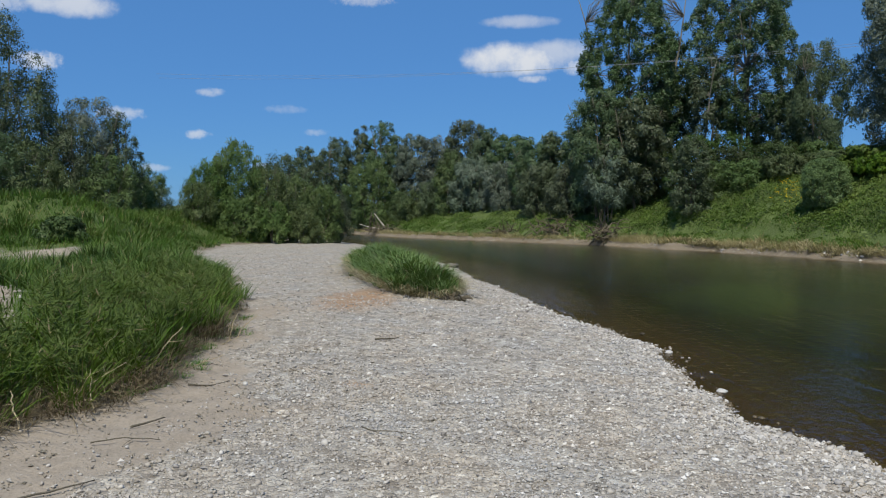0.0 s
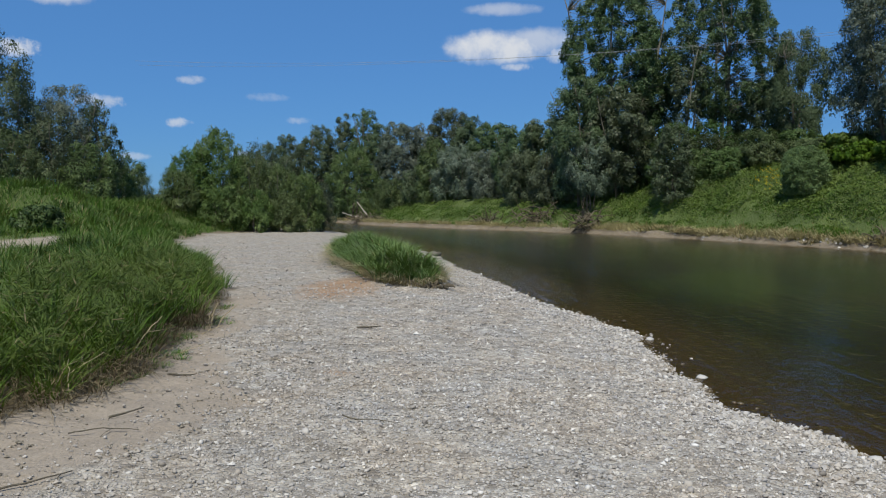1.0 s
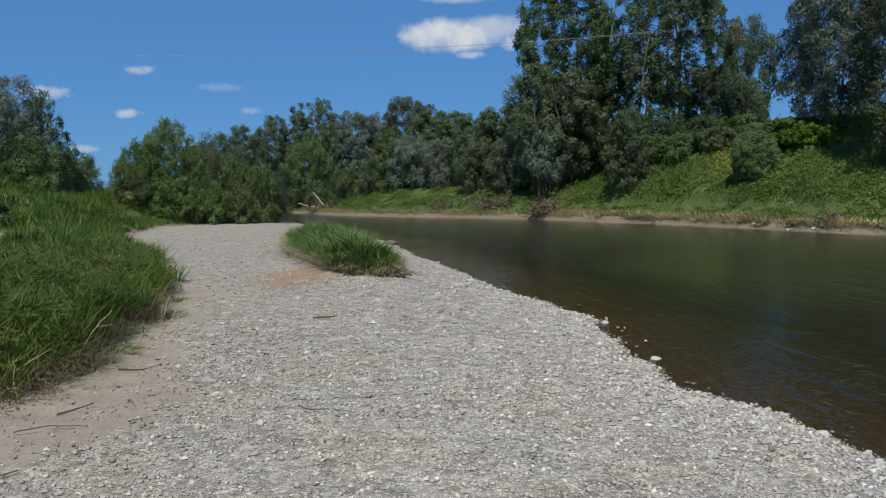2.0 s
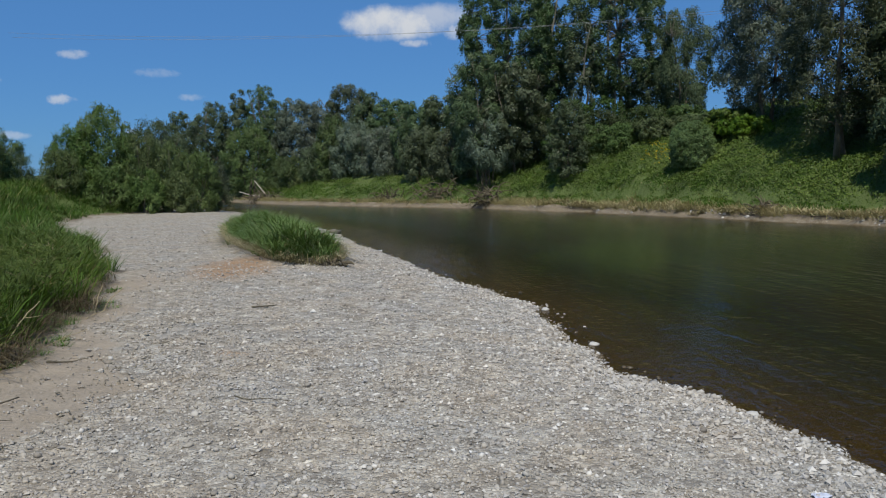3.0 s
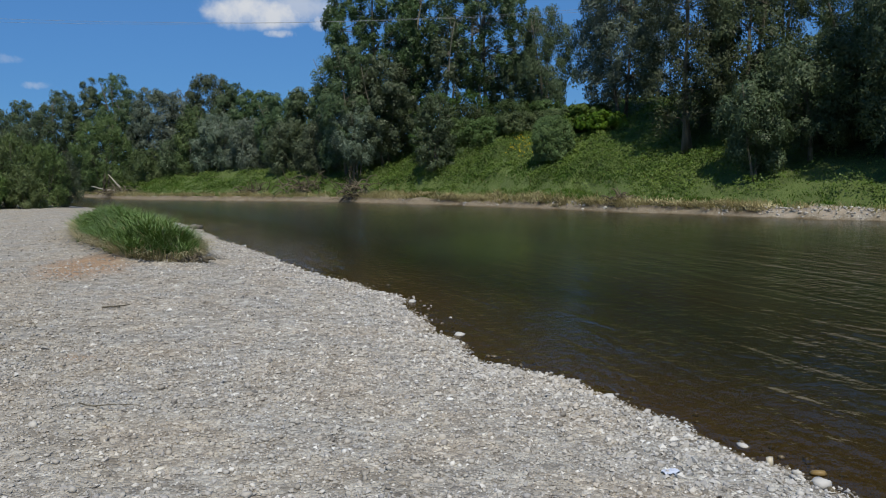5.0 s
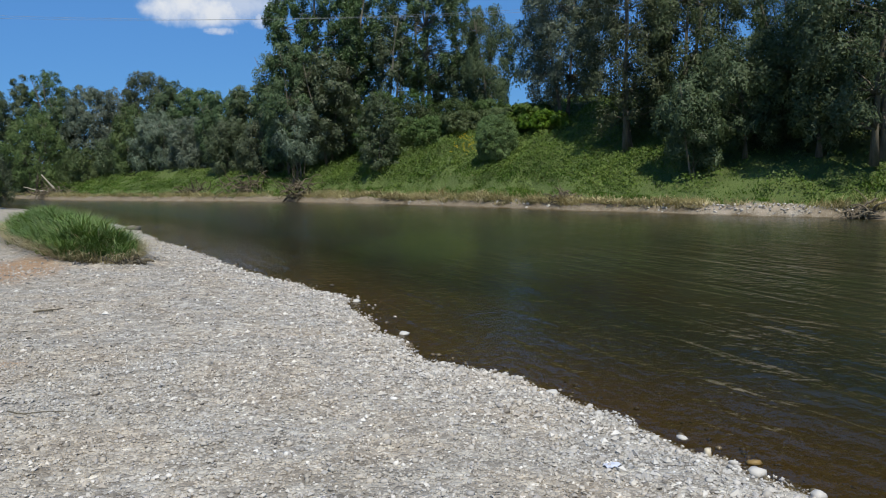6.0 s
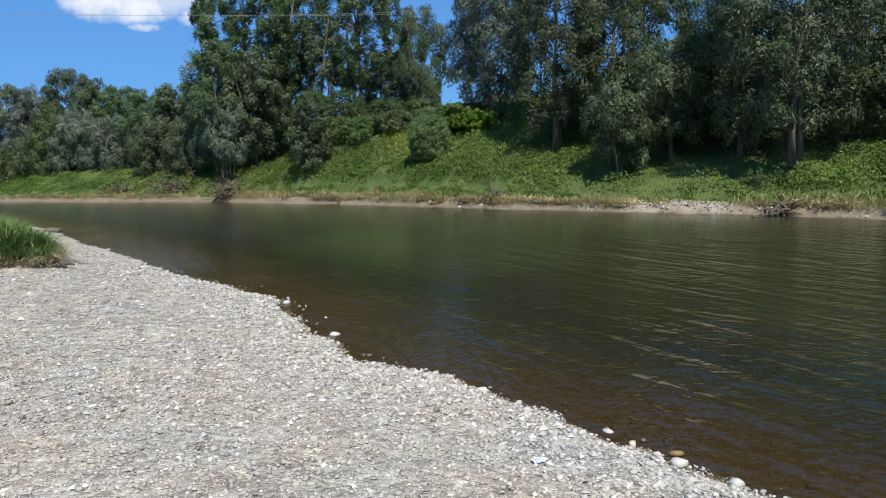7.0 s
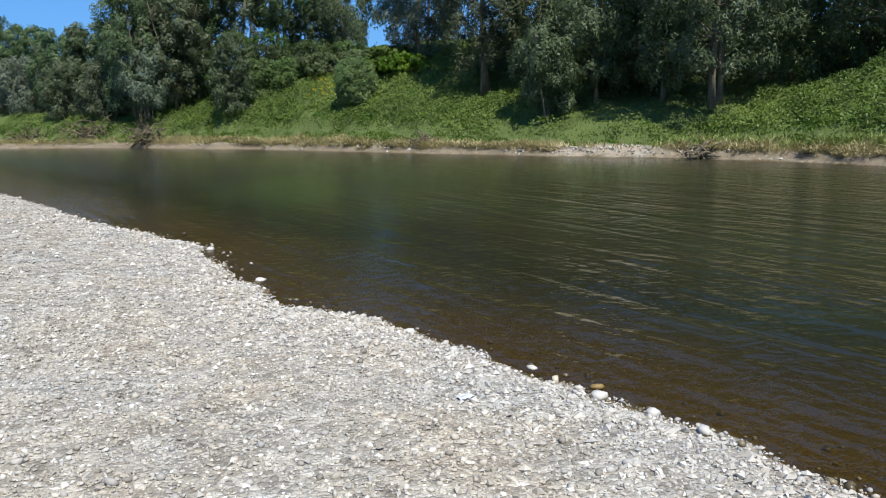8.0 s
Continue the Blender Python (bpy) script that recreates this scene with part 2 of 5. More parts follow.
def ground_material():
    """Gravel, sand, earth, turf and river bed, laid out by the zones that the ground mesh carries."""
    mat, t = material("river_ground")
    place = add(t, "ShaderNodeTexCoord").outputs["Object"]
    zone = {n: add(t, "ShaderNodeAttribute", {"name": n}).outputs["Fac"] for n in ("sand", "turf", "bed", "rust", "mud")}
    edge = add(t, "ShaderNodeTexNoise", Vector=place, Scale=2.6, Detail=6.0, Roughness=0.7).outputs[0]
    fine = add(t, "ShaderNodeTexNoise", Vector=place, Scale=40.0, Detail=5.0, Roughness=0.7).outputs[0]
    broad = add(t, "ShaderNodeTexNoise", Vector=place, Scale=0.6, Detail=4.0, Roughness=0.6).outputs[0]
    bent = add(t, "ShaderNodeMix", {"type": "VECTOR"}, i0=0.02, i4=place, i5=add(t, "ShaderNodeTexNoise", Vector=place, Scale=18.0).outputs["Color"]).outputs[1]
    cell = add(t, "ShaderNodeTexVoronoi", Vector=bent, Scale=24.0)
    rim = add(t, "ShaderNodeTexVoronoi", {"feature": "DISTANCE_TO_EDGE"}, Vector=bent, Scale=24.0).outputs["Distance"]
    pick = add(t, "ShaderNodeSeparateColor", Color=cell.outputs["Color"]).outputs[0]
    stones = ramp(t, pick, (0.0, (0.20, 0.19, 0.175)), (0.2, (0.33, 0.315, 0.29)), (0.6, (0.41, 0.395, 0.365)), (0.9, (0.48, 0.46, 0.42)), (1.0, (0.66, 0.65, 0.62)))
    joint = ramp(t, rim, (0.02, (0.80, 0.79, 0.77)), (0.10, (1.0, 1.0, 1.0)))
    gravel = blend(t, 1.0, stones, joint, "MULTIPLY")
    cobble = add(t, "ShaderNodeSeparateColor", Color=add(t, "ShaderNodeTexVoronoi", Vector=bent, Scale=9.0).outputs["Color"]).outputs[0]
    gravel = blend(t, 1.0, gravel, ramp(t, cobble, (0.0, (0.62, 0.61, 0.59)), (0.5, (1.0, 1.0, 1.0)), (1.0, (1.3, 1.3, 1.28))), "MULTIPLY")
    gravel = blend(t, maths(t, "MULTIPLY", broad, 0.4), gravel, (0.36, 0.31, 0.25))
    silt = add(t, "ShaderNodeMapRange", Value=maths(t, "MULTIPLY_ADD", broad, 2.5, add(t, "ShaderNodeSeparateXYZ", Vector=place).outputs[0]),
               From_Min=2.7, From_Max=-1.4, To_Min=0.0, To_Max=0.42).outputs[0]
    gravel = blend(t, silt, gravel, (0.29, 0.262, 0.218))
    hue = add(t, "ShaderNodeTexNoise", Vector=place, Scale=1.1, Detail=4.0, Roughness=0.65).outputs[0]
    gravel = blend(t, 1.0, gravel, ramp(t, hue, (0.36, (0.985, 0.955, 0.905)), (0.5, (0.965, 0.975, 0.97)), (0.64, (0.935, 0.975, 1.02))), "MULTIPLY")
    streak = add(t, "ShaderNodeTexNoise", Vector=place, Scale=4.5, Detail=8.0, Roughness=0.75).outputs[0]
    gravel = blend(t, 1.0, gravel, ramp(t, streak, (0.3, (0.72, 0.71, 0.69)), (0.7, (1.22, 1.21, 1.18))), "MULTIPLY")
    sand = ramp(t, maths(t, "MULTIPLY_ADD", fine, 0.6, maths(t, "MULTIPLY", edge, 0.4)), (0.25, (0.17, 0.145, 0.112)), (0.5, (0.295, 0.255, 0.20)), (0.8, (0.40, 0.355, 0.29)))

    def mask(name, sharp=3.0):
        lifted = maths(t, "ADD", zone[name], maths(t, "MULTIPLY_ADD", edge, 0.9, -0.45))
        return add(t, "ShaderNodeMapRange", Value=lifted, From_Min=0.5 - 0.5 / sharp, From_Max=0.5 + 0.5 / sharp).outputs[0]

    colour = blend(t, mask("sand"), gravel, sand)
    colour = blend(t, maths(t, "MULTIPLY", mask("rust", 1.4), 0.75), colour, ramp(t, fine, (0.35, (0.20, 0.11, 0.05)), (0.65, (0.42, 0.26, 0.13))))
    earth = ramp(t, maths(t, "MULTIPLY_ADD", fine, 0.5, maths(t, "MULTIPLY", edge, 0.5)), (0.3, (0.075, 0.062, 0.042)), (0.5, (0.20, 0.168, 0.122)), (0.75, (0.38, 0.335, 0.265)))
    colour = blend(t, mask("mud"), colour, earth)
    turf = ramp(t, maths(t, "MULTIPLY_ADD", fine, 0.6, maths(t, "MULTIPLY", broad, 0.4)), (0.3, (0.045, 0.06, 0.02)), (0.55, (0.085, 0.125, 0.032)), (0.75, (0.15, 0.17, 0.06)))
    colour = blend(t, mask("turf"), colour, turf)
    bed = blend(t, 1.0, blend(t, 0.5, stones, (0.36, 0.27, 0.14)), (0.42, 0.33, 0.19), "MULTIPLY")
    colour = blend(t, zone["bed"], colour, blend(t, maths(t, "MULTIPLY", edge, 0.8), bed, (0.07, 0.06, 0.03)))
    height = maths(t, "MULTIPLY_ADD", maths(t, "MULTIPLY", maths(t, "MINIMUM", rim, 0.25), maths(t, "SUBTRACT", 1.0, mask("sand"))), 0.045, maths(t, "MULTIPLY_ADD", fine, 0.02, maths(t, "MULTIPLY", edge, 0.05)))
    bump = add(t, "ShaderNodeBump", Strength=0.8, Distance=1.0, Height=height).outputs[0]
    finish(t, add(t, "ShaderNodeBsdfPrincipled", Base_Color=colour, Roughness=0.85, Specular_IOR_Level=0.3, Normal=bump).outputs[0])
    return mat


def water_material():
    """Slightly cloudy river water: clear over the shallows, murky green-brown where it is deep."""
    mat, t = material("river_water")
    place = add(t, "ShaderNodeTexCoord").outputs["Object"]
    deep = add(t, "ShaderNodeAttribute", {"name": "depth"}).outputs["Fac"]
    turned = add(t, "ShaderNodeMapping", Vector=place, Rotation=(0, 0, radians(-10)), Scale=(1.0, 0.17, 1.0)).outputs[0]
    long = add(t, "ShaderNodeTexNoise", Vector=turned, Scale=2.7, Detail=2.5, Roughness=0.45, Distortion=0.5).outputs[0]
    short = add(t, "ShaderNodeTexNoise", Vector=place, Scale=5.5, Detail=3.0, Roughness=0.55).outputs[0]
    calm = add(t, "ShaderNodeTexNoise", Vector=place, Scale=0.16, Detail=3.0).outputs[0]
    gusts = ramp(t, calm, (0.35, (0.5, 0.5, 0.5)), (0.65, (1, 1, 1)))
    riffle = add(t, "ShaderNodeMapRange", Value=add(t, "ShaderNodeSeparateXYZ", Vector=place).outputs[1], From_Min=5.0, From_Max=17.0, To_Min=1.35, To_Max=0.20).outputs[0]
    riffle = maths(t, "MAXIMUM", riffle, add(t, "ShaderNodeMapRange", Value=deep, From_Min=0.1, From_Max=0.6, To_Min=1.0, To_Max=0.0).outputs[0])
    swell = maths(t, "MULTIPLY", maths(t, "MULTIPLY_ADD", short, 0.5, long), maths(t, "MULTIPLY", gusts, riffle))
    bump = add(t, "ShaderNodeBump", Strength=1.0, Distance=0.060, Height=swell).outputs[0]
    clear = add(t, "ShaderNodeBsdfTransparent", Color=(0.62, 0.56, 0.40, 1)).outputs[0]
    cloud = add(t, "ShaderNodeTexNoise", Vector=place, Scale=0.35, Detail=4.0, Roughness=0.6).outputs[0]
    weed = maths(t, "MULTIPLY_ADD", add(t, "ShaderNodeAttribute", {"name": "weed"}).outputs["Fac"], 0.5, maths(t, "MULTIPLY", cloud, 0.9))
    murky = add(t, "ShaderNodeBsdfDiffuse", Color=ramp(t, weed, (0.3, (0.022, 0.020, 0.009)), (0.55, (0.021, 0.024, 0.011)), (0.9, (0.028, 0.036, 0.011)))).outputs[0]
    body = add(t, "ShaderNodeMixShader", Fac=ramp(t, deep, (0.0, (0.1, 0.1, 0.1)), (0.2, (0.5, 0.5, 0.5)), (0.75, (1, 1, 1))), i1=clear, i2=murky).outputs[0]
    gloss = add(t, "ShaderNodeBsdfGlossy", Color=(1, 1, 1, 1), Roughness=add(t, "ShaderNodeMapRange", Value=riffle, From_Min=0.22, From_Max=1.0, To_Min=0.15, To_Max=0.06).outputs[0], Normal=bump).outputs[0]
    fresnel = add(t, "ShaderNodeFresnel", IOR=1.33, Normal=bump).outputs[0]
    finish(t, add(t, "ShaderNodeMixShader", Fac=maths(t, "MULTIPLY", fresnel, 0.72), i1=body, i2=gloss).outputs[0])
    return mat


GROUND, WATER = ground_material(), water_material()


def plain_material(name, colour, rough, metal=0.0):
    mat, t = material(name)
    place = add(t, "ShaderNodeTexCoord").outputs["Object"]
    spots = add(t, "ShaderNodeTexNoise", Vector=place, Scale=3.0, Detail=4.0).outputs[0]
    shade_of = blend(t, maths(t, "MULTIPLY", spots, 0.4), colour, tuple(c * 0.6 for c in colour))
    finish(t, add(t, "ShaderNodeBsdfPrincipled", Base_Color=shade_of, Roughness=rough, Metallic=metal).outputs[0])
    return mat


CABLE = plain_material("weathered_cable", (0.26, 0.28, 0.29), 0.6)

# ---------------------------------------------------------------- mesh builders
rng = np.random.default_rng(7)


def mesh_from(name, verts, loops, sizes, mat, smooth=False):
    """A mesh from arrays: corners, the corner of each loop, the number of loops of each face."""
    me = bpy.data.meshes.new(name)
    loops, sizes = np.asarray(loops, np.int32).ravel(), np.asarray(sizes, np.int32).ravel()
    me.vertices.add(len(verts))
    me.vertices.foreach_set("co", np.asarray(verts, np.float32).ravel())
    me.loops.add(len(loops))
    me.loops.foreach_set("vertex_index", loops)
    me.polygons.add(len(sizes))
    me.polygons.foreach_set("loop_start", np.concatenate([[0], np.cumsum(sizes)[:-1]]).astype(np.int32))
    me.polygons.foreach_set("use_smooth", np.full(len(sizes), smooth))
    me.update(calc_edges=True)
    me.materials.append(mat)
    return me


def part(name, me, parent=None, label=""):
    ob = new(name, me)
    if parent:
        ob.parent = parent
    return tagged(ob, label)


def empty(name, at, label, category, group="", kind=""):
    ob = new(name)
    ob.location = at
    return tagged(ob, label, category, group, kind)


def unit(v):
    return v / np.maximum(np.linalg.norm(v, axis=-1, keepdims=True), 1e-9)


def leaves(name, at, axis, length, width, mat, facing=None, small=False):
    """Single leaves, a folded lozenge each, at the points, pointing along axis, their upper sides towards facing."""
    n = len(at)
    side = unit(np.cross(axis, rng.normal(size=(n, 3)) if facing is None else -facing))
    over = np.cross(side, axis)
    L, W = np.broadcast_to(length, n)[:, None], np.broadcast_to(width, n)[:, None]
    if small:
        verts = np.stack([at - side * W * 0.5, at + side * W * 0.5, at + axis * L], 1).reshape(-1, 3)
        return mesh_from(name, verts, np.arange(3 * n), np.full(n, 3), mat)
    mid = at + axis * L * 0.45 + over * W * 0.25
    verts = np.stack([at, mid - side * W * 0.5, at + axis * L - over * W * 0.2, mid + side * W * 0.5], 1).reshape(-1, 3)
    return mesh_from(name, verts, np.arange(4 * n), np.full(n, 4), mat)


def blades(name, at, height, width, lean, mat, droop=0.5):
    """Grass blades from the points: a ribbon that bends over towards its tip."""
    n = len(at)
    turn = rng.uniform(0, 2 * np.pi, n)
    sway = np.stack([wob(at[:, 0], at[:, 1], 0.9, 31), wob(at[:, 0], at[:, 1], 0.9, 32), 0 * turn], 1)
    out = 0.7 * np.stack([np.cos(turn), np.sin(turn), 0 * turn], 1) + lean + 0.9 * sway
    flat = unit(np.stack([-out[:, 1], out[:, 0], 0 * turn], 1))
    tilt = rng.uniform(0.1, 0.75, n)[:, None] * droop * 2
    H, W = np.broadcast_to(height, n)[:, None], np.broadcast_to(width, n)[:, None]
    mid = at + np.array([0, 0, 1.0]) * H * 0.6 + out * H * 0.22 * tilt
    tip = at + np.array([0, 0, 1.0]) * H * (1.0 - 0.35 * tilt) + out * H * 0.75 * tilt
    verts = np.stack([at - flat * W * 0.4, at + flat * W * 0.4, mid + flat * W * 0.5, mid - flat * W * 0.5, tip], 1).reshape(-1, 3)
    base = np.arange(n)[:, None] * 5
    return mesh_from(name, verts, base + np.array([0, 1, 2, 3, 3, 2, 4]), np.tile([4, 3], n), mat)


def spikes(name, at, height, width, lean, mat):
    """Short far-off grass: one pointed blade each, leaning over."""
    n = len(at)
    turn = rng.uniform(0, 2 * np.pi, n)
    out = 0.6 * np.stack([np.cos(turn), np.sin(turn), 0 * turn], 1) + lean * rng.uniform(0.3, 1.2, n)[:, None]
    flat = np.stack([np.cos(turn * 7), np.sin(turn * 7), 0 * turn], 1)
    H, W = np.broadcast_to(height, n)[:, None], np.broadcast_to(width, n)[:, None]
    verts = np.stack([at - flat * W * 0.5, at + flat * W * 0.5, at + H * (out * 0.7 + np.array([0, 0, 0.8]))], 1).reshape(-1, 3)
    return mesh_from(name, verts, np.arange(3 * n), np.full(n, 3), mat)


def tussocks(name, centres, radius, height, each, width, mat, joints=3, arch=0.55):
    """Tufts of grass: blades that rise from each tuft's foot, spread outwards and arch over."""
    m = np.repeat(np.arange(len(centres)), each)
    n = len(m)
    a, r = rng.uniform(0, 2 * np.pi, n), rng.uniform(0, 1, n) ** 0.6
    way = np.stack([np.cos(a), np.sin(a), 0 * a], 1)
    foot = centres[m] + way * (r * radius[m] * 0.55)[:, None]
    foot[:, 2] -= 0.03
    way = unit(way + 0.7 * np.stack([rng.normal(size=n), rng.normal(size=n), 0 * a], 1) + 0.35 * np.stack([wob(foot[:, 0], foot[:, 1], 1.5, 31), wob(foot[:, 0], foot[:, 1], 1.5, 32), 0 * a], 1))
    L = (height[m] * rng.uniform(0.55, 1.25, n))[:, None]
    steep = (0.10 + 0.55 * r * rng.uniform(0.3, 1.3, n))[:, None]
    bow = (arch * rng.uniform(0.3, 1.4, n))[:, None]
    side = np.stack([-way[:, 1], way[:, 0], 0 * a], 1) + 0.35 * rng.normal(size=(n, 3)) * np.array([1, 1, 0.2])
    side = unit(side) * (np.broadcast_to(width, n) * rng.uniform(0.6, 1.3, n) * 0.5)[:, None]
    up = np.array([0, 0, 1.0])
    rows = []
    for s, w in zip(np.linspace(0, 1, joints + 1)[:-1], (0.7, 1.0, 0.8)):
        c = foot + L * (way * (steep * s + 0.6 * bow * s * s) + up * (s - 0.5 * bow * s**2.4))
        rows += [c - side * w, c + side * w]
    rows.append(foot + L * (way * (steep + 0.6 * bow) + up * (1 - 0.5 * bow)))
    k = len(rows)
    loops, sizes = [], []
    for j in range(joints - 1):
        loops += [2 * j, 2 * j + 1, 2 * j + 3, 2 * j + 2]
        sizes.append(4)
    loops += [k - 3, k - 2, k - 1]
    sizes.append(3)
    return mesh_from(name, np.stack(rows, 1).reshape(-1, 3), np.arange(n)[:, None] * k + np.array(loops), np.tile(sizes, n), mat)


class Tubes:
    """Tapered, bent round bars gathered into one mesh."""

    def __init__(self, sides=7):
        self.sides, self.verts, self.loops, self.sizes, self.count = sides, [], [], [], 0

    def add(self, line, radii):
        line, k = np.asarray(line, float), self.sides
        ahead = unit(np.gradient(line, axis=0))
        right = unit(np.cross(ahead, [0.31, 0.17, 0.94] if abs(ahead[0, 2]) < 0.8 else [0.94, 0.2, 0.1]))
        over = np.cross(right, ahead)
        a = np.linspace(0, 2 * np.pi, k, endpoint=False)
        ring = line[:, None] + (np.cos(a)[None, :, None] * right[:, None] + np.sin(a)[None, :, None] * over[:, None]) * np.asarray(radii)[:, None, None]
        m = len(line)
        self.verts.append(ring.reshape(-1, 3))
        i, j = np.meshgrid(np.arange(m - 1), np.arange(k), indexing="ij")
        quad = np.stack([i * k + j, i * k + (j + 1) % k, (i + 1) * k + (j + 1) % k, (i + 1) * k + j], -1).reshape(-1, 4) + self.count
        self.loops += [quad.ravel(), np.arange(k)[::-1] + self.count, np.arange(k) + (m - 1) * k + self.count]
        self.sizes += [np.full(len(quad), 4), [k], [k]]
        self.count += m * k

    def mesh(self, name, mat):
        return mesh_from(name, np.concatenate(self.verts), np.concatenate(self.loops), np.concatenate(self.sizes), mat, True)


def bent(start, way, length, steps, wobble, droop=0.0):
    """A crooked line from start along way."""
    way = unit(np.asarray(way, float))
    line, p = [np.asarray(start, float)], np.asarray(start, float)
    for i in range(steps):
        way = unit(way + rng.normal(size=3) * wobble + np.array([0, 0, -droop * (i + 1) / steps]))
        p = p + way * length / steps
        line.append(p)
    return np.array(line)


def wob(x, y, size, seed, octaves=3):
    """Smooth uneven heights of about -1 to 1, with features of about that size."""
    r = np.random.default_rng(seed)
    out, amp = 0, 1.0
    for _ in range(octaves):
        for _ in range(4):
            a, ph, k = r.uniform(0, 2 * np.pi), r.uniform(0, 2 * np.pi), 2 * np.pi / size * r.uniform(0.6, 1.5)
            out = out + amp * 0.3 * np.sin(k * (x * np.cos(a) + y * np.sin(a)) + ph + 0.8 * np.sin(0.5 * k * (y * np.cos(a) - x * np.sin(a))))
        size, amp = size / 2.3, amp * 0.5
    return out


def smooth(a, b, v):
    s = np.clip((v - a) / (b - a), 0, 1)
    return s * s * (3 - 2 * s)


# ---------------------------------------------------------------- the lie of the land
WATER_Z = -0.30
NEAR_Y = (-300, -60, -20, -5, 0, 3, 4.7, 5.8, 6.9, 7.8, 8.6, 9.9, 11.2, 12.8, 14.8, 16.5, 19.3, 24, 30, 40, 52, 62, 75, 90, 120, 400)
NEAR_X = (14, 8, 5, 4, 3.72, 3.66, 3.47, 3.33, 2.97, 2.79, 2.80, 2.82, 3.06, 2.76, 2.32, 2.05, 1.7, 0.95, 0.34, -2, -5.4, -10, -20, -40, -110, -900)
FAR_Y = (-300, -60, -20, -5, 6, 12.9, 17.6, 19.4, 20.9, 22.4, 24.2, 26.1, 28.7, 32, 35, 38, 41, 44, 50, 54.8, 62.4, 69, 81, 95, 108, 140, 400)
FAR_X = (80, 45, 32, 27, 24, 22.7, 22.5, 22.2, 21.6, 20.7, 19.8, 19.1, 18.2, 17.1, 16.1, 15.2, 14.2, 12.7, 10.2, 6.4, 0.7, -4, -9, -20, -40, -120, -860)
TURF_Y = (-60, 0, 3, 5.4, 6.2, 6.6, 8, 10.3, 12.6, 20.7, 25.4, 31.8, 41, 46, 60, 90)
TURF_X = (-12, -6, -4.3, -3.35, -3.0, -2.72, -2.65, -2.75, -3.1, -5.35, -7.8, -9.7, -11.2, -8.5, -16, -60)


def shore(y, ys, xs):
    return np.interp(y, ys, xs)


def off_shore(x, y, ys, xs):
    """Metres from a shoreline, positive towards +x."""
    slope = (shore(y + 2, ys, xs) - shore(y - 2, ys, xs)) / 4
    return (x - shore(y, ys, xs)) / np.sqrt(1 + slope**2)


def land(x, y):
    """Height of the ground, and how far it lies from the near shore (inland), the turf's edge (inland) and the far shore (inland)."""
    x, y = np.asarray(x, float), np.asarray(y, float)
    ragged = 0.10 * wob(x, y, 1.6, 5) * smooth(60, 5, y)
    dn = -off_shore(x, y, NEAR_Y, NEAR_X) + ragged
    df = off_shore(x, y, FAR_Y, FAR_X) + 0.35 * wob(x, y, 5, 6)
    dt = -off_shore(x, y, TURF_Y, TURF_X) + 0.25 * wob(x, y, 2.2, 8)
    bar = WATER_Z + 0.34 * (1 - np.exp(-np.maximum(dn, 0) / 2.2)) + 0.012 * wob(x, y, 0.9, 1) + 0.012 * wob(x, y, 2.5, 2)
    bar = bar + 0.30 * smooth(0, 1.6, dt) + 1.25 * smooth(0.6, 4.2, dt) * smooth(19, 33, y) + 0.10 * smooth(0, 2, dt) * wob(x, y, 3.5, 3) + 0.8 * smooth(14, 60, dt)
    bar = bar + 0.95 * np.exp(-(((x + 15.2) / 2.4) ** 2 + ((y - 29.5) / 2.2) ** 2))
    bar = bar + 0.50 * np.exp(-(((x + 0.30 + 0.19 * (y - 16)) / 0.75) ** 2 + (np.maximum(np.abs(y - 21.3) - 4.0, 0) / 1.0) ** 2))
    bar = bar + smooth(-2.2, -0.9, dt) * smooth(12, 8, y) * (0.018 * wob(x, y, 0.4, 51) + 0.010 * wob(x, y, 0.2, 52))
    bed_n = WATER_Z - 0.08 * np.maximum(-dn, 0) - 0.016 * np.maximum(-dn, 0) ** 2
    bed_f = WATER_Z - 0.45 * np.maximum(-df, 0)
    bed = np.maximum(np.maximum(bed_n, bed_f), -1.9)
    rise = np.interp(df, (0, 0.4, 1.2, 2.4, 2.8, 4, 5, 8, 12, 18, 30, 60, 300), (0, 0.28, 0.45, 0.85, 1.4, 2.2, 2.9, 4.3, 5.6, 6.6, 7.2, 7.6, 8.0))
    high = np.interp(y, (-20, 12, 17, 20.5, 29, 36, 48, 60, 90), (0.8, 0.8, 0.78, 0.56, 0.62, 1.0, 1.0, 0.55, 0.5))
    bank = WATER_Z + rise * (1 + (high - 1) * smooth(0.3, 1.5, df)) + (np.minimum(df, 1.2) > 0) * 0.10 * wob(x, y, 2.4, 4) * smooth(0.3, 1.5, df)
    z = np.where(df > 0, bank, np.where(dn > 0, bar, bed))
    return z, dn, dt, df


def ground_z(x, y):
    return land(x, y)[0]


def spaced(*pieces):
    """Grid lines: from, to, step for each piece."""
    return np.unique(np.concatenate([np.arange(a, b, s) for a, b, s in pieces]).round(3))


def sheet(xs, ys):
    X, Y = np.meshgrid(xs, ys)
    i, j = np.meshgrid(np.arange(len(ys) - 1), np.arange(len(xs) - 1), indexing="ij")
    k = len(xs)
    return X.ravel(), Y.ravel(), np.stack([i * k + j, i * k + j + 1, (i + 1) * k + j + 1, (i + 1) * k + j], -1).reshape(-1, 4)


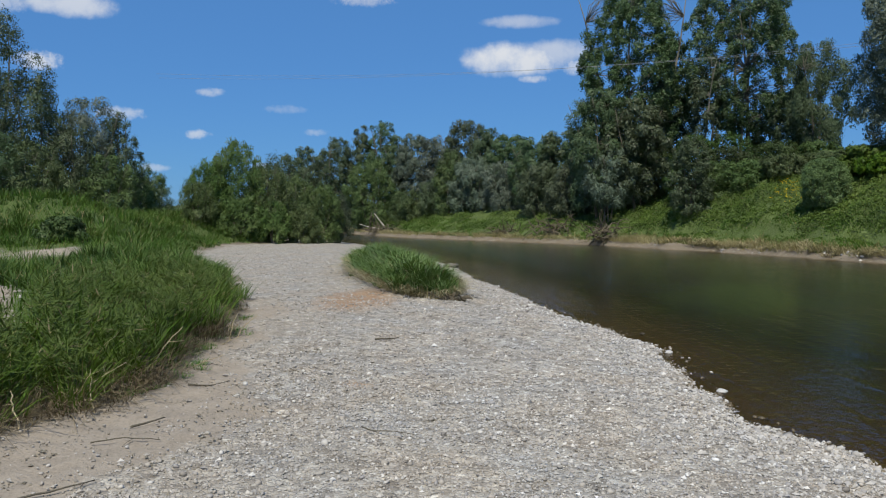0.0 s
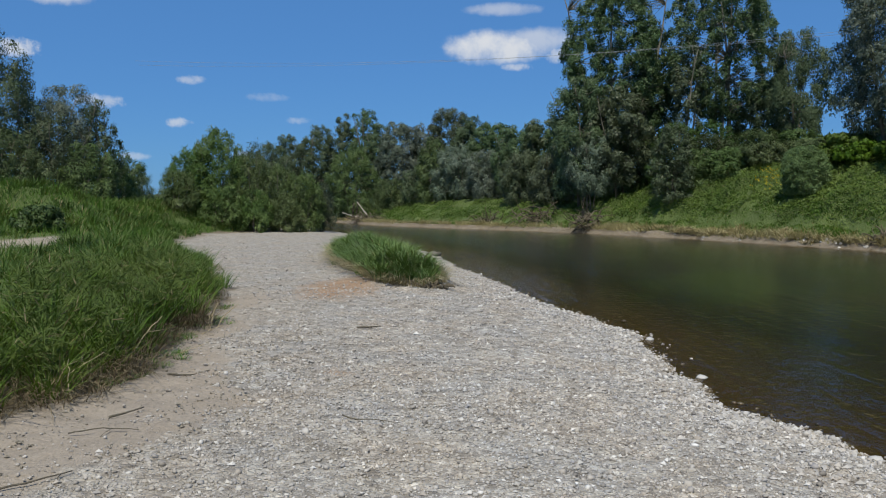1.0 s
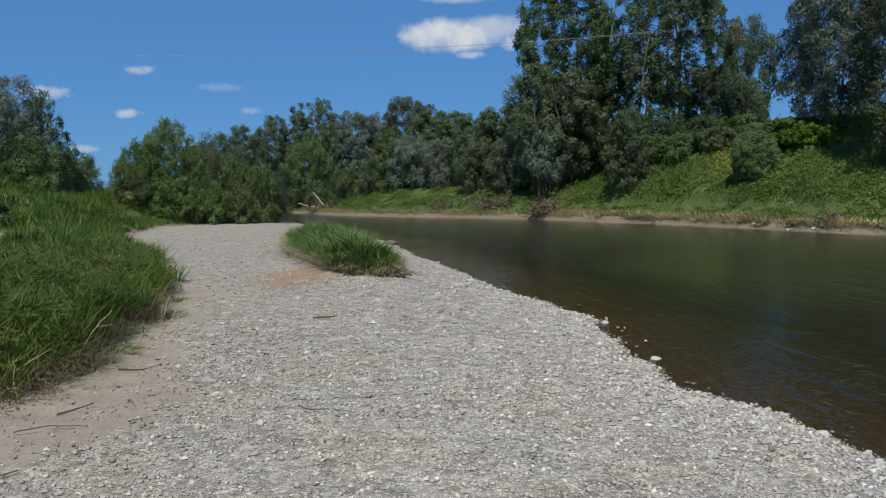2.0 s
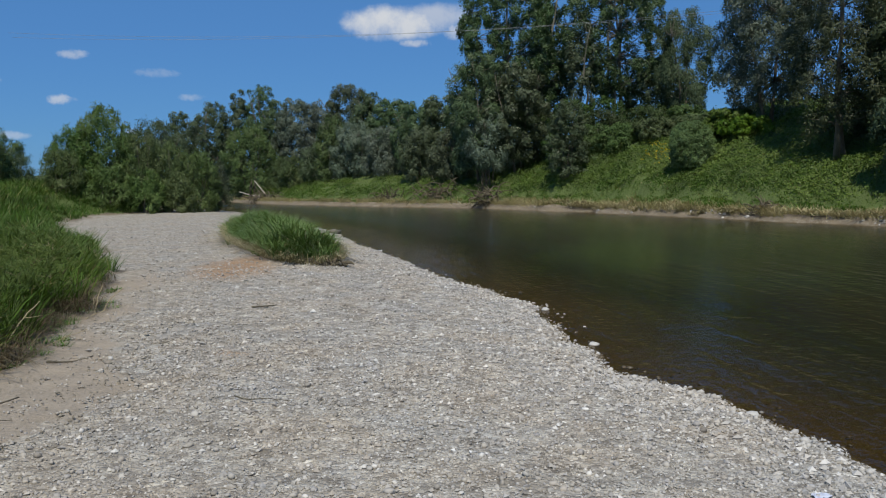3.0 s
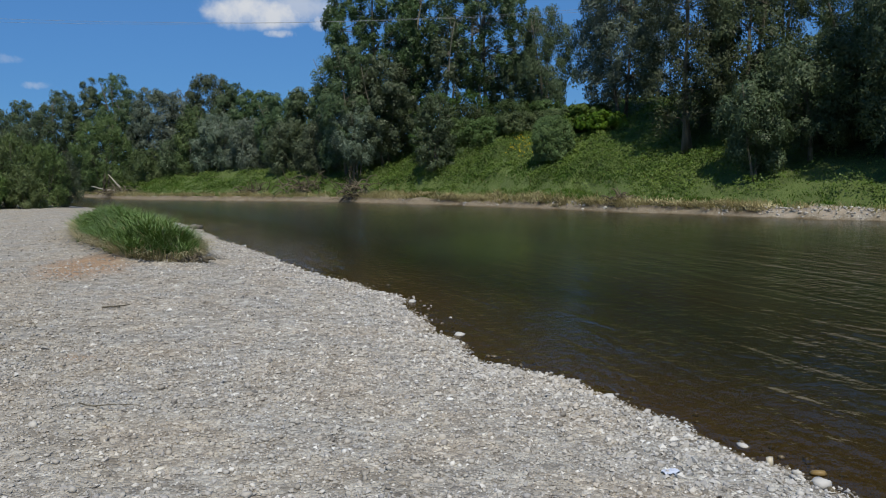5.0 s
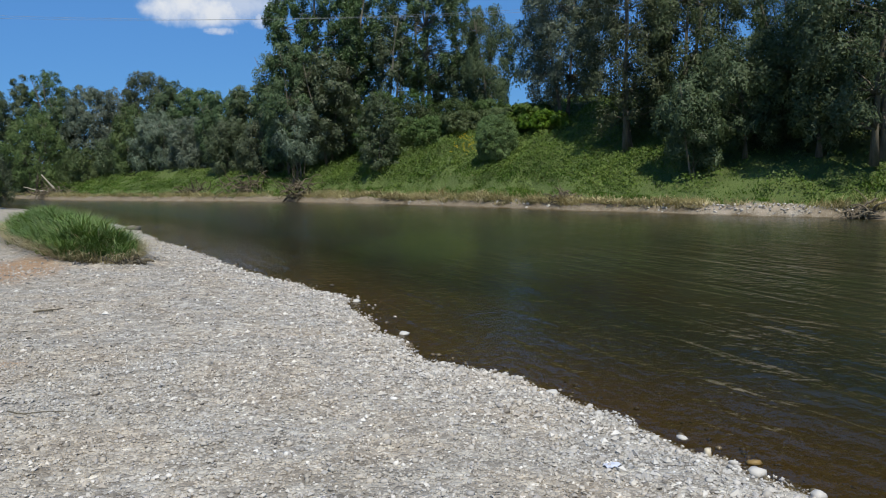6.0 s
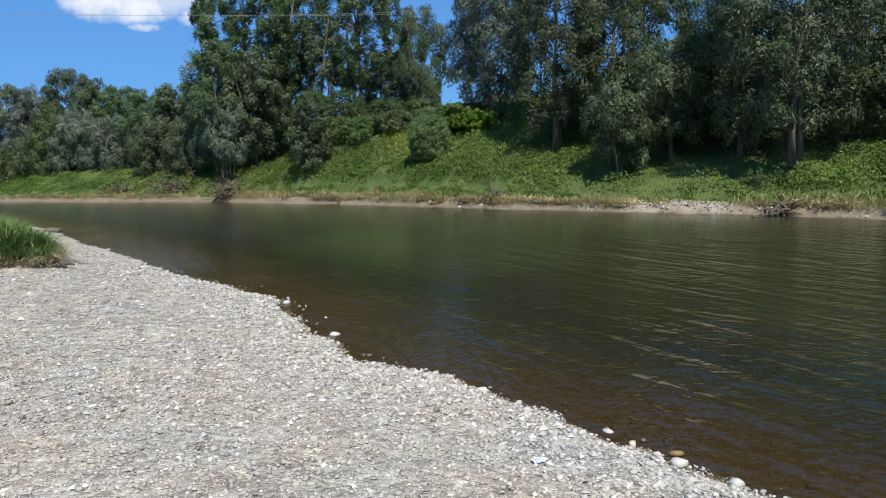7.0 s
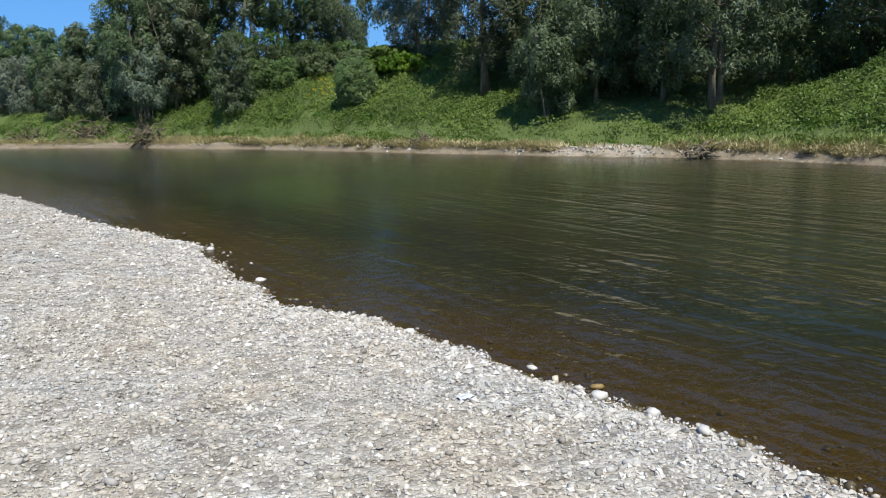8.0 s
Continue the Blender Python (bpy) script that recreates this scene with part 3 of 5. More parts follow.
gx = spaced((-1500, -100, 200), (-100, -30, 5), (-30, -8, 0.8), (-8, 5, 0.1), (5, 10, 0.4), (10, 40, 0.5), (40, 100, 5), (100, 1501, 200))
gy = spaced((-1500, -100, 200), (-100, -10, 6), (-10, 1, 0.8), (1, 14, 0.1), (14, 50, 0.45), (50, 100, 1.0), (100, 200, 10), (200, 1501, 130))
X, Y, quads = sheet(gx, gy)
Z, DN, DT, DF = land(X, Y)
ground_mesh = mesh_from("ground", np.stack([X, Y, Z], 1), quads, np.full(len(quads), 4), GROUND, True)
ground = tagged(part("ground", ground_mesh), "pale river gravel bar with sandy margins and grassy banks", "ground", kind="structure")


def zone(me, name, values):
    me.attributes.new(name, "FLOAT", "POINT").data.foreach_set("value", np.asarray(values, np.float32))


wet = (DN < 0) & (DF < 0)
gap_patch = smooth(1.15, 0.6, np.hypot((X + 12.0 - 0.2 * (Y - 19)) / 2.3, (Y - 19.5) / 4.5))
gap_patch = np.maximum(gap_patch, smooth(0.1, -0.6, X + 0.52 * Y) * smooth(7.8, 8.8, Y) * smooth(25, 21, Y) * (DT > 0) * (X > -14))
bare = 0.85 * smooth(1.25, 0.5, np.hypot((DF - 0.7) / 1.3, (Y - 22.8) / 2.1)) * (DF > 0)
zone(ground_mesh, "sand", np.clip(np.maximum(smooth(-1.9, -0.9, DT - 0.95 * smooth(6.2, 8.5, Y)) * smooth(16, 9, Y), 0.8 * smooth(1.0, 0.2, np.hypot((X + 3.0) / 0.9, (Y - 13.0) / 2.2))) * (DN > 0) + bare + gap_patch, 0, 1))
zone(ground_mesh, "turf", np.where(DF > 0, smooth(0.5, 1.4, DF) * (1 - bare), smooth(0.1, 0.9, DT) * (1 - gap_patch)))
zone(ground_mesh, "bed", np.where(wet, 1.0, 0.0))
zone(ground_mesh, "rust", np.maximum(smooth(1.3, 0.2, np.hypot((X + 1.65) / 0.9, (Y - 15.2) / 2.2)), 0.75 * smooth(1.2, 0.2, np.hypot((X + 0.82) / 0.2, (Y - 7.6) / 0.3))) * (DN > 0))
zone(ground_mesh, "mud", np.where(DF > 0, smooth(1.6, 0.6, DF) * (1 - bare), smooth(-0.15, 0.25, DT) * (1 - gap_patch) * (DN > 0)))

wx = spaced((-1500, -100, 200), (-100, -20, 5), (-20, 1, 0.7), (1, 8, 0.2), (8, 40, 0.5), (40, 100, 5), (100, 1501, 200))
wy = spaced((-1500, -100, 200), (-100, 0, 4), (0, 14, 0.2), (14, 60, 0.6), (60, 110, 1.5), (110, 210, 10), (210, 1501, 130))
X, Y, quads = sheet(wx, wy)
depth = np.maximum(WATER_Z - ground_z(X, Y), 0)
keep = (depth[quads] > 0).any(1)
used = np.unique(quads[keep])
back_to = np.zeros(len(X), int)
back_to[used] = np.arange(len(used))
water_mesh = mesh_from("water", np.stack([X, Y, np.full(len(X), WATER_Z)], 1)[used], back_to[quads[keep]], np.full(keep.sum(), 4), WATER, True)
zone(water_mesh, "depth", depth[used])
# a bed of water weed in midstream
zone(water_mesh, "weed", (smooth(1.3, 0.4, np.hypot((X - 6.6 - 0.35 * (Y - 18)) / 2.0, (Y - 18.5) / 4.0) + 0.25 * wob(X, Y, 2.2, 81)))[used])
water = tagged(part("water", water_mesh), "calm murky green-brown river with fine ripples", "river", kind="structure")

# ---------------------------------------------------------------- trees and shrubs


def crown_radius(h, shape, low):
    """Crown radius at height h (0 to 1), as a share of the widest."""
    s = np.clip((h - low) / (1 - low), 0, 1)
    if shape == "tall":
        return np.clip(np.sin(np.pi * s**0.75), 0, 1) ** 0.6 * (0.95 - 0.25 * s)
    if shape == "round":
        return np.sqrt(np.clip(1 - ((s - 0.44) / 0.57) ** 2, 0.0, 1))
    if shape == "dome":
        return np.sqrt(np.clip(1 - ((s - 0.42) / 0.6) ** 2, 0.02, 1))
    return np.sqrt(np.clip(1 - np.clip((s - 0.25) / 0.76, -0.5, 1) ** 2, 0.02, 1))


def tree(name, label, x, y, top, radius, leaf_mat, bark=None, shape="dome", n=14000, leaf=(0.2, 0.07), stems=1, low=0.2, droop=0.3,
         lobe=0.9, gaps=1.0, group="", lean=(0.0, 0.0), category="tree", depth=0.82, flutter=0.34, uneven=1.0):
    """A tree or shrub: tapering stems, a limb to each billow of the crown, and every billow a heap of leafy sprays."""
    base = float(ground_z(x, y)) - 0.08
    high = top - base
    thing = empty(name, (x, y, base), label, category, group)
    n = int(n * 0.88)
    # billows over the crown's uneven outside, kept apart so that dark hollows stay between them
    count = 700
    h, a = rng.uniform(low, 1.0, count), rng.uniform(0, 2 * np.pi, count)
    girdle = radius * crown_radius(h, shape, low) * (1 + uneven * (0.20 * np.sin(3 * a + 7 * h + x) + 0.13 * np.sin(5 * a - 11 * h + y)))
    size = lobe * rng.uniform(0.6, 1.3, count) * (0.75 + 0.25 * crown_radius(h, shape, low))
    r = np.maximum(girdle - size * 0.7, 0) * rng.uniform(0.8, 1.0, count)
    spot = np.stack([r * np.cos(a) + lean[0] * h * high, r * np.sin(a) + lean[1] * h * high, np.minimum(h * high, high - size * 0.8)], 1)
    spot[:, 2] = np.maximum(spot[:, 2], size * 0.55)
    kept = []
    for i in range(count):
        if all(np.linalg.norm((spot[i] - spot[j]) * np.array([1, 1, 1.15])) > gaps * 0.62 * (size[i] + size[j]) for j in kept):
            kept.append(i)
    spot, size = spot[kept], size[kept]
    # wood: stems, and a limb from a stem to each billow
    wood, girth = Tubes(4), 0.016 * high + 0.03
    lines = []
    for s in range(stems):
        g = 2 * np.pi * s / stems + rng.uniform(0, 1)
        away = np.array([np.cos(g), np.sin(g), 0]) * (0.0 if stems == 1 else radius * 0.12)
        line = bent(away, np.array([away[0] * 4 / high + lean[0], away[1] * 4 / high + lean[1], 1.0]), high * 0.9, 8, 0.055)
        radii = girth / np.sqrt(stems) * np.linspace(1.0, 0.15, 9)
        radii[0] *= 1.35
        wood.add(line, radii)
        lines.append(line)
    for c in spot:
        line = min(lines, key=lambda ln: np.abs(ln - c)[:, :2].sum(1).min())
        k = int(np.clip(np.searchsorted(line[:, 2], c[2] - 0.55 * np.hypot(*(c - line[4])[:2])), 1, 7))
        t = np.linspace(0, 1, 5)[:, None]
        limb = line[k] * (1 - t) + c * t + np.array([0, 0, 0.12]) * np.linalg.norm(c - line[k]) * (t * (1 - t)) * 4
        limb[1:-1] += rng.normal(0, 0.04 * np.linalg.norm(c - line[k]), (3, 3))
        wood.add(limb, girth * (0.32 - 0.026 * k) / np.sqrt(stems) * np.linspace(1, 0.25, 5))
    part("trunk", wood.mesh("trunk", bark or BARK), thing)
    # sprays: small heaps on the upper and outer side of each billow, and the leaves on them
    each = 9
    m = np.repeat(np.arange(len(spot)), each)
    outer = unit(spot * np.array([1, 1, 0.0]) + 1e-6)[m]
    turn = unit(rng.normal(size=(len(m), 3)) + 0.55 * outer + np.array([0, 0, 0.35]))
    heap = spot[m] + turn * (size[m] * rng.uniform(0.45, 0.85, len(m)))[:, None] * np.array([1, 1, 0.85])
    small = size[m] * rng.uniform(0.30, 0.60, len(m))
    pick = rng.choice(len(m), n, p=small**2 / (small**2).sum())
    ball = unit(rng.normal(size=(n, 3)) + 0.5 * turn[pick] + np.array([0, 0, 0.30]))
    at = heap[pick] + ball * (rng.uniform(0, 1, n) ** (1 - depth) * small[pick])[:, None] * np.array([1, 1, 1.7 if shape == "tall" else 0.9])
    at += rng.normal(0, 0.30 * (1 - depth), (n, 3)) * small[pick][:, None]
    at[:, 2] = np.maximum(at[:, 2] - rng.uniform(0, 1, n) ** 2 * droop * 1.1 * size[m[pick]], 0.08)
    out = unit(ball + 0.5 * turn[pick] + rng.normal(size=(n, 3)) * flutter)
    axis = unit(np.cross(out, rng.normal(size=(n, 3))) + np.array([0, 0, -droop]))
    L = leaf[0] * rng.uniform(0.6, 1.35, n)
    part("crown", leaves("crown", at, axis, L, L * leaf[1] / leaf[0], leaf_mat, out, True), thing)
    return thing


ROW = "willows along the far bank"
willow_label = "grey-green willow tree on the far river bank"
poplar_label = "dark green poplar standing out of the wooded bend"
# the wooded bend, from the far left to the tall poplars
for x, y, top, radius, mat, n in (
        (-21.5, 99, 8.0, 2.4, LEAF_WILLOW, 14000), (-19.3, 98.1, 8.9, 1.9, LEAF_POPLAR, 14000), (-17.1, 99.5, 10.1, 1.8, LEAF_POPLAR, 14000), (-14.8, 95.9, 9.0, 2.1, LEAF_WILLOW, 16000),
        (-12.3, 92.2, 10.6, 2.3, LEAF_WILLOW, 22000), (-9.4, 91.5, 11.8, 1.5, LEAF_POPLAR, 15000), (-6.8, 91.7, 12.3, 2.0, LEAF_POPLAR, 18000), (-5.0, 88.0, 10.4, 1.8, LEAF_POPLAR, 14000),
        (-3.0, 85.9, 10.4, 2.4, LEAF_SILVER, 24000), (-0.4, 84.0, 9.9, 2.1, LEAF_SILVER, 20000), (2.3, 80.0, 11.2, 2.6, LEAF_WILLOW, 28000), (4.6, 77.9, 10.1, 2.0, LEAF_WILLOW, 20000),
        (6.4, 73.7, 9.0, 2.1, LEAF_POPLAR, 20000), (7.9, 67.5, 8.1, 2.0, LEAF_WILLOW, 20000), (9.4, 65.3, 8.5, 1.7, LEAF_POPLAR, 18000), (11.0, 62.0, 8.3, 1.8, LEAF_WILLOW, 16000)):
    tree("willow_tree" if mat is not LEAF_POPLAR else "poplar_tree", willow_label if mat is not LEAF_POPLAR else poplar_label, x, y, top, radius, mat, n=n, leaf=(0.23, 0.085),
         stems=2, low=0.1, droop=0.45 if mat is not LEAF_POPLAR else 0.15, lobe=0.85, gaps=1.05, group=ROW)
# lower willows in front of them, hanging over the bank
for x, y, top, radius, mat, n in ((-7.6, 83.7, 7.4, 2.8, LEAF_SHRUB, 24000), (-9.6, 84.5, 4.6, 1.8, LEAF_WILLOW, 9000), (-3.5, 79.2, 4.2, 1.7, LEAF_SHRUB, 9000), (-0.6, 78.0, 5.4, 1.9, LEAF_WILLOW, 11000), (0.8, 75.6, 7.8, 1.7, LEAF_SHRUB, 14000),
                                  (2.8, 73.0, 7.0, 2.2, LEAF_SILVER, 18000), (5.3, 69.6, 6.3, 2.0, LEAF_SILVER, 16000), (7.7, 63.2, 5.8, 1.8, LEAF_WILLOW, 14000), (9.6, 59.4, 5.8, 1.6, LEAF_WILLOW, 12000), (8.9, 67.0, 5.6, 1.6, LEAF_POPLAR, 9000)):
    tree("bank_willow", "low bushy willow leaning over the far bank", x, y, top, radius, mat, n=n, leaf=(0.20, 0.07), stems=3, low=0.08, droop=0.6,
         lobe=0.68, gaps=1.05, group="low willows on the far bank", shape="bush")
# the tall group
TALL = "tall poplars"
tree("poplar_tree", "tall black poplar with an open dark green crown", 13.6, 57.6, 19.8, 4.0, LEAF_POPLAR, BARK_PALE, "tall", 112000, (0.13, 0.085), 3, 0.2, 0.1, 0.52, 0.9, TALL, depth=0.5, flutter=0.65)
tree("poplar_tree", "tall black poplar with an open dark green crown", 20.2, 54.3, 21.0, 4.2, LEAF_POPLAR, BARK_PALE, "tall", 92000, (0.13, 0.085), 4, 0.2, 0.1, 0.52, 1.0, TALL, depth=0.5, flutter=0.65)
tree("poplar_tree", "slender poplar with a pale trunk", 16.9, 59, 15.0, 1.9, LEAF_POPLAR, BARK_PALE, "tall", 16000, (0.18, 0.12), 1, 0.15, 0.1, 0.6, 0.95, TALL)
tree("poplar_tree", "slender poplar with a pale trunk", 17.4, 53.0, 12.6, 1.4, LEAF_WILLOW, BARK_PALE, "tall", 8000, (0.17, 0.09), 2, 0.3, 0.3, 0.55, 1.5, TALL)
tree("willow_tree", "broad rounded willow below the poplars", 11.1, 56.0, 10.6, 2.5, LEAF_WILLOW, None, "dome", 38000, (0.18, 0.07), 3, 0.12, 0.45, 0.8, 1.05, ROW)
tree("willow_tree", "broad rounded willow below the poplars", 11.3, 54.4, 6.2, 1.7, LEAF_SILVER, None, "bush", 18000, (0.17, 0.06), 3, 0.3, 0.6, 0.65, 1.05, ROW)
tree("willow_tree", "dark spreading willow at the foot of the poplar", 13.3, 54.4, 9.6, 2.1, LEAF_POPLAR, None, "dome", 24000, (0.18, 0.09), 2, 0.18, 0.3, 0.75, 1.1, ROW)
tree("willow_tree", "weeping willow with hanging twigs at the top of the bank", 23.4, 50.4, 12.4, 1.95, LEAF_WILLOW, None, "dome", 30000, (0.18, 0.055), 2, 0.2, 1.1, 0.72, 1.2, ROW)
tree("willow_tree", "dark willow in the gap between the poplars", 23.0, 54, 10.0, 2.2, LEAF_POPLAR, None, "dome", 20000, (0.18, 0.09), 2, 0.1, 0.4, 0.75, 1.1, ROW)
tree("young_willow", "conical grey-green young willow on the grassy bank", 14.8, 47.8, 6.3, 1.25, LEAF_WILLOW, None, "bush", 15000, (0.15, 0.06), 3, 0.08, 0.25, 0.42, 1.0, category="tree")
# bushes from y 49 back have the poplars' shade in their leaf colour
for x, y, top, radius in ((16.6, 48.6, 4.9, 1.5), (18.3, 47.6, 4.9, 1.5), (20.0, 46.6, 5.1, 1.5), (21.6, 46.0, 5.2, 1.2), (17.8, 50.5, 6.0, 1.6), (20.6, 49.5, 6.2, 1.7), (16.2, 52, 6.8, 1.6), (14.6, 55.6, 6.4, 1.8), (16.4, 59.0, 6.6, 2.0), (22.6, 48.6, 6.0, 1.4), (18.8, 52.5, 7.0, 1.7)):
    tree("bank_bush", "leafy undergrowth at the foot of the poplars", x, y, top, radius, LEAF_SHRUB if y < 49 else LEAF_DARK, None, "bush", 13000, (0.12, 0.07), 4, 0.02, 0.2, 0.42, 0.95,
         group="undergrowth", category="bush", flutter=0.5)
tree("round_bush", "round silvery willow bush on the grass slope", 19.0, 39.7, 4.4, 1.2, LEAF_BUSH, None, "round", 42000, (0.085, 0.034), 5, 0.0, -0.1, 0.26, 0.48, category="bush", uneven=0.2)
tree("bank_bush", "olive green bush behind the round willow bush", 21.2, 42.8, 5.0, 1.3, LEAF_SHRUB, None, "bush", 14000, (0.14, 0.07), 4, 0.03, 0.1, 0.5, 0.9, category="bush")
tree("bank_bush", "yellow-green hop thicket on the crest of the bank", 22.0, 41.6, 5.2, 1.5, LEAF_HOP, None, "bush", 15000, (0.14, 0.09), 4, 0.0, 0.1, 0.45, 0.85, category="bush")
tree("bank_bush", "yellow-green hop thicket on the crest of the bank", 22.4, 40.2, 4.7, 1.3, LEAF_HOP, None, "bush", 12000, (0.14, 0.09), 4, 0.0, 0.1, 0.45, 0.85, category="bush")
# trees over the water farther upstream
RIGHT = "willows shading the upstream bank"
silver_label, shady_label = "tall willow with hanging silvery foliage above the bank", "large shady willow at the top of the bank"
for x, y, top, radius, mat, n, low, stems, gaps in (
        (23.7, 40.4, 14.5, 2.6, LEAF_SILVER, 70000, 0.14, 2, 0.86), (22.9, 33.0, 14.5, 2.3, LEAF_SHADE, 44000, 0.14, 2, 0.92), (24.7, 31.2, 14.0, 2.1, LEAF_SHADE, 36000, 0.14, 2, 0.95), (30.0, 35.2, 16.0, 2.0, LEAF_WILLOW, 22000, 0.36, 3, 1.2),
        (22.6, 27.9, 5.5, 1.25, LEAF_WILLOW, 17000, 0.22, 2, 1.0), (24.9, 27.4, 7.0, 2.0, LEAF_WILLOW, 26000, 0.2, 1, 1.0), (26.3, 24.8, 8.0, 2.2, LEAF_SHADE, 26000, 0.22, 1, 1.0), (26.4, 22.2, 13.0, 3.0, LEAF_WILLOW, 58000, 0.12, 2, 0.95),
        (32.4, 32.9, 14.0, 2.3, LEAF_POPLAR, 22000, 0.3, 2, 1.15), (32.0, 17.6, 14.0, 3.2, LEAF_POPLAR, 38000, 0.12, 2, 0.95), (34.0, 11.0, 13.0, 3.4, LEAF_WILLOW, 14000, 0.2, 2, 1.1)):
    tree("willow_tree", silver_label if mat is LEAF_SILVER else shady_label, x, y, top, radius, mat, None, "dome", n, (0.16, 0.06), stems, low, 0.55, 0.75, gaps, RIGHT)
for x, y, top, radius, mat in ((33.0, 38.0, 7.0, 3.0, LEAF_POPLAR), (34.5, 33.0, 6.6, 3.0, LEAF_POPLAR), (35.5, 27.0, 10.0, 3.4, LEAF_POPLAR), (36.0, 22.0, 14.0, 3.6, LEAF_POPLAR), (36.0, 15.5, 14.0, 3.8, LEAF_POPLAR), (37.5, 8.0, 14.0, 3.8, LEAF_WILLOW)):
    tree("willow_tree", "dense dark tree in the wood behind the bank", x, y, top, radius, mat, None, "dome", 13000, (0.26, 0.15), 2, 0.03, 0.3, 1.1, 1.0, "wood behind the bank")
# shrubs under the canopy, its deep shade put into their leaf colour
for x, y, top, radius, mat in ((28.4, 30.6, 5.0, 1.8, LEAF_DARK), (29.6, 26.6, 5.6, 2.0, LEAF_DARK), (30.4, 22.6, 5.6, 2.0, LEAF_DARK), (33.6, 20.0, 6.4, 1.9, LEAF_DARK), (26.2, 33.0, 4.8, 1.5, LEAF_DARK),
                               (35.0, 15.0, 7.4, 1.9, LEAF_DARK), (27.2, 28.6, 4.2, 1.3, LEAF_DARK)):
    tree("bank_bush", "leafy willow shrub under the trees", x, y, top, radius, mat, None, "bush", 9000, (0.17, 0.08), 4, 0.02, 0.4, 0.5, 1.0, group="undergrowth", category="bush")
# our own bank, to the left
LEFT = "trees behind the meadow"
for x, y, top, radius, mat, n in ((-22.4, 38.8, 11.8, 3.0, LEAF_WILLOW, 34000), (-20.4, 39.4, 8.6, 2.0, LEAF_POPLAR, 24000), (-18.3, 41, 7.6, 1.6, LEAF_SILVER, 22000), (-16.7, 41.6, 7.0, 0.95, LEAF_POPLAR, 10000),
                                  (-17.0, 44, 4.6, 1.3, LEAF_SHRUB, 10000), (-20.6, 57, 4.4, 1.3, LEAF_POPLAR, 8000), (-18.9, 36.5, 5.0, 1.8, LEAF_SHRUB, 14000), (-20.6, 36.0, 5.6, 1.9, LEAF_WILLOW, 14000), (-16.6, 39.5, 4.6, 1.4, LEAF_SHRUB, 12000),
                                  (-18.2, 39.5, 6.0, 1.6, LEAF_WILLOW, 15000), (-27.5, 40, 12, 3.4, LEAF_WILLOW, 9000), (-18.2, 49, 4.0, 1.3, LEAF_WILLOW, 7000), (-23.5, 75, 3.3, 2.4, LEAF_POPLAR, 6000)):
    tree("willow_tree", "grey-green willow behind the meadow on the near bank", x, y, top, radius, mat, None, "dome" if top > 6 else "bush", n, (0.15, 0.045), 3, 0.06, 0.5, 0.62, 1.05, LEFT)
tree("meadow_bush", "small dark green bush in the meadow grass", -11.9, 25.0, 1.55, 0.68, LEAF_DARK, None, "bush", 9000, (0.09, 0.05), 5, 0.0, 0.1, 0.25, 0.8, category="bush")
SCRUB = "willow scrub at the end of the gravel bar"
for x, y, top, radius, mat, n in ((-11.7, 45.2, 5.6, 1.6, LEAF_SCRUB, 26000), (-13.0, 44.6, 4.5, 1.2, LEAF_SCRUB, 14000), (-13.2, 43.2, 3.3, 0.9, LEAF_SCRUB, 8000), (-10.1, 45.6, 4.1, 1.4, LEAF_SCRUB, 16000), (-8.7, 46.6, 3.8, 1.4, LEAF_SCRUB, 15000),
                                  (-7.3, 47.8, 3.3, 1.2, LEAF_SCRUB, 12000), (-6.4, 49.0, 2.6, 0.8, LEAF_WILLOW, 7000), (-9.6, 44.6, 2.3, 1.0, LEAF_SCRUB, 9000), (-8.0, 45.6, 1.9, 0.9, LEAF_SCRUB, 8000),
                                  (-11.2, 43.9, 2.4, 1.1, LEAF_SCRUB, 9000), (-10.6, 52, 5.4, 2.0, LEAF_WILLOW, 14000)):
    tree("willow_shrub", "dense willow shrub at the end of the gravel bar", x, y, top, radius, mat, None, "bush", n, (0.15, 0.04), 6, 0.02, -0.7, 0.45, 0.95, group=SCRUB, category="shrub")

# ---------------------------------------------------------------- grass and ground cover


def scatter(n, x0, x1, y0, y1, wanted):
    """Random places in a rectangle, kept by the share that wanted gives there."""
    x, y = rng.uniform(x0, x1, n), rng.uniform(y0, y1, n)
    z, dn, dt, df = land(x, y)
    keep_it = rng.uniform(0, 1, n) < wanted(x, y, dn, dt, df)
    return np.stack([x, y, z], 1)[keep_it]


def growth(name, me, label, category):
    return tagged(part(name, me), label, category, kind="stuff")


# the big clump beside the sandy path
def clump_inset(y):
    """How far the tall grass stands back from the edge of the silt."""
    return np.interp(y, (5.5, 6.2, 7.0, 8.4, 10.5, 13.0, 14.5), (0.05, 0.1, 0.2, 0.38, 0.45, 0.25, 0.1))


def clump_share(x, y, dt):
    return smooth(-0.12, 0.25, dt - clump_inset(y)) * smooth(0, -1.2, y - np.interp(x, (-9, -6, -4.5, -3), (10.5, 11.5, 14.5, 14.8))) * (0.16 + 0.84 * (wob(x, y, 0.8, 21) > -0.12)) * np.where(y > 7.6, smooth(-0.3, 0.5, x + 0.50 * y), 1.0)


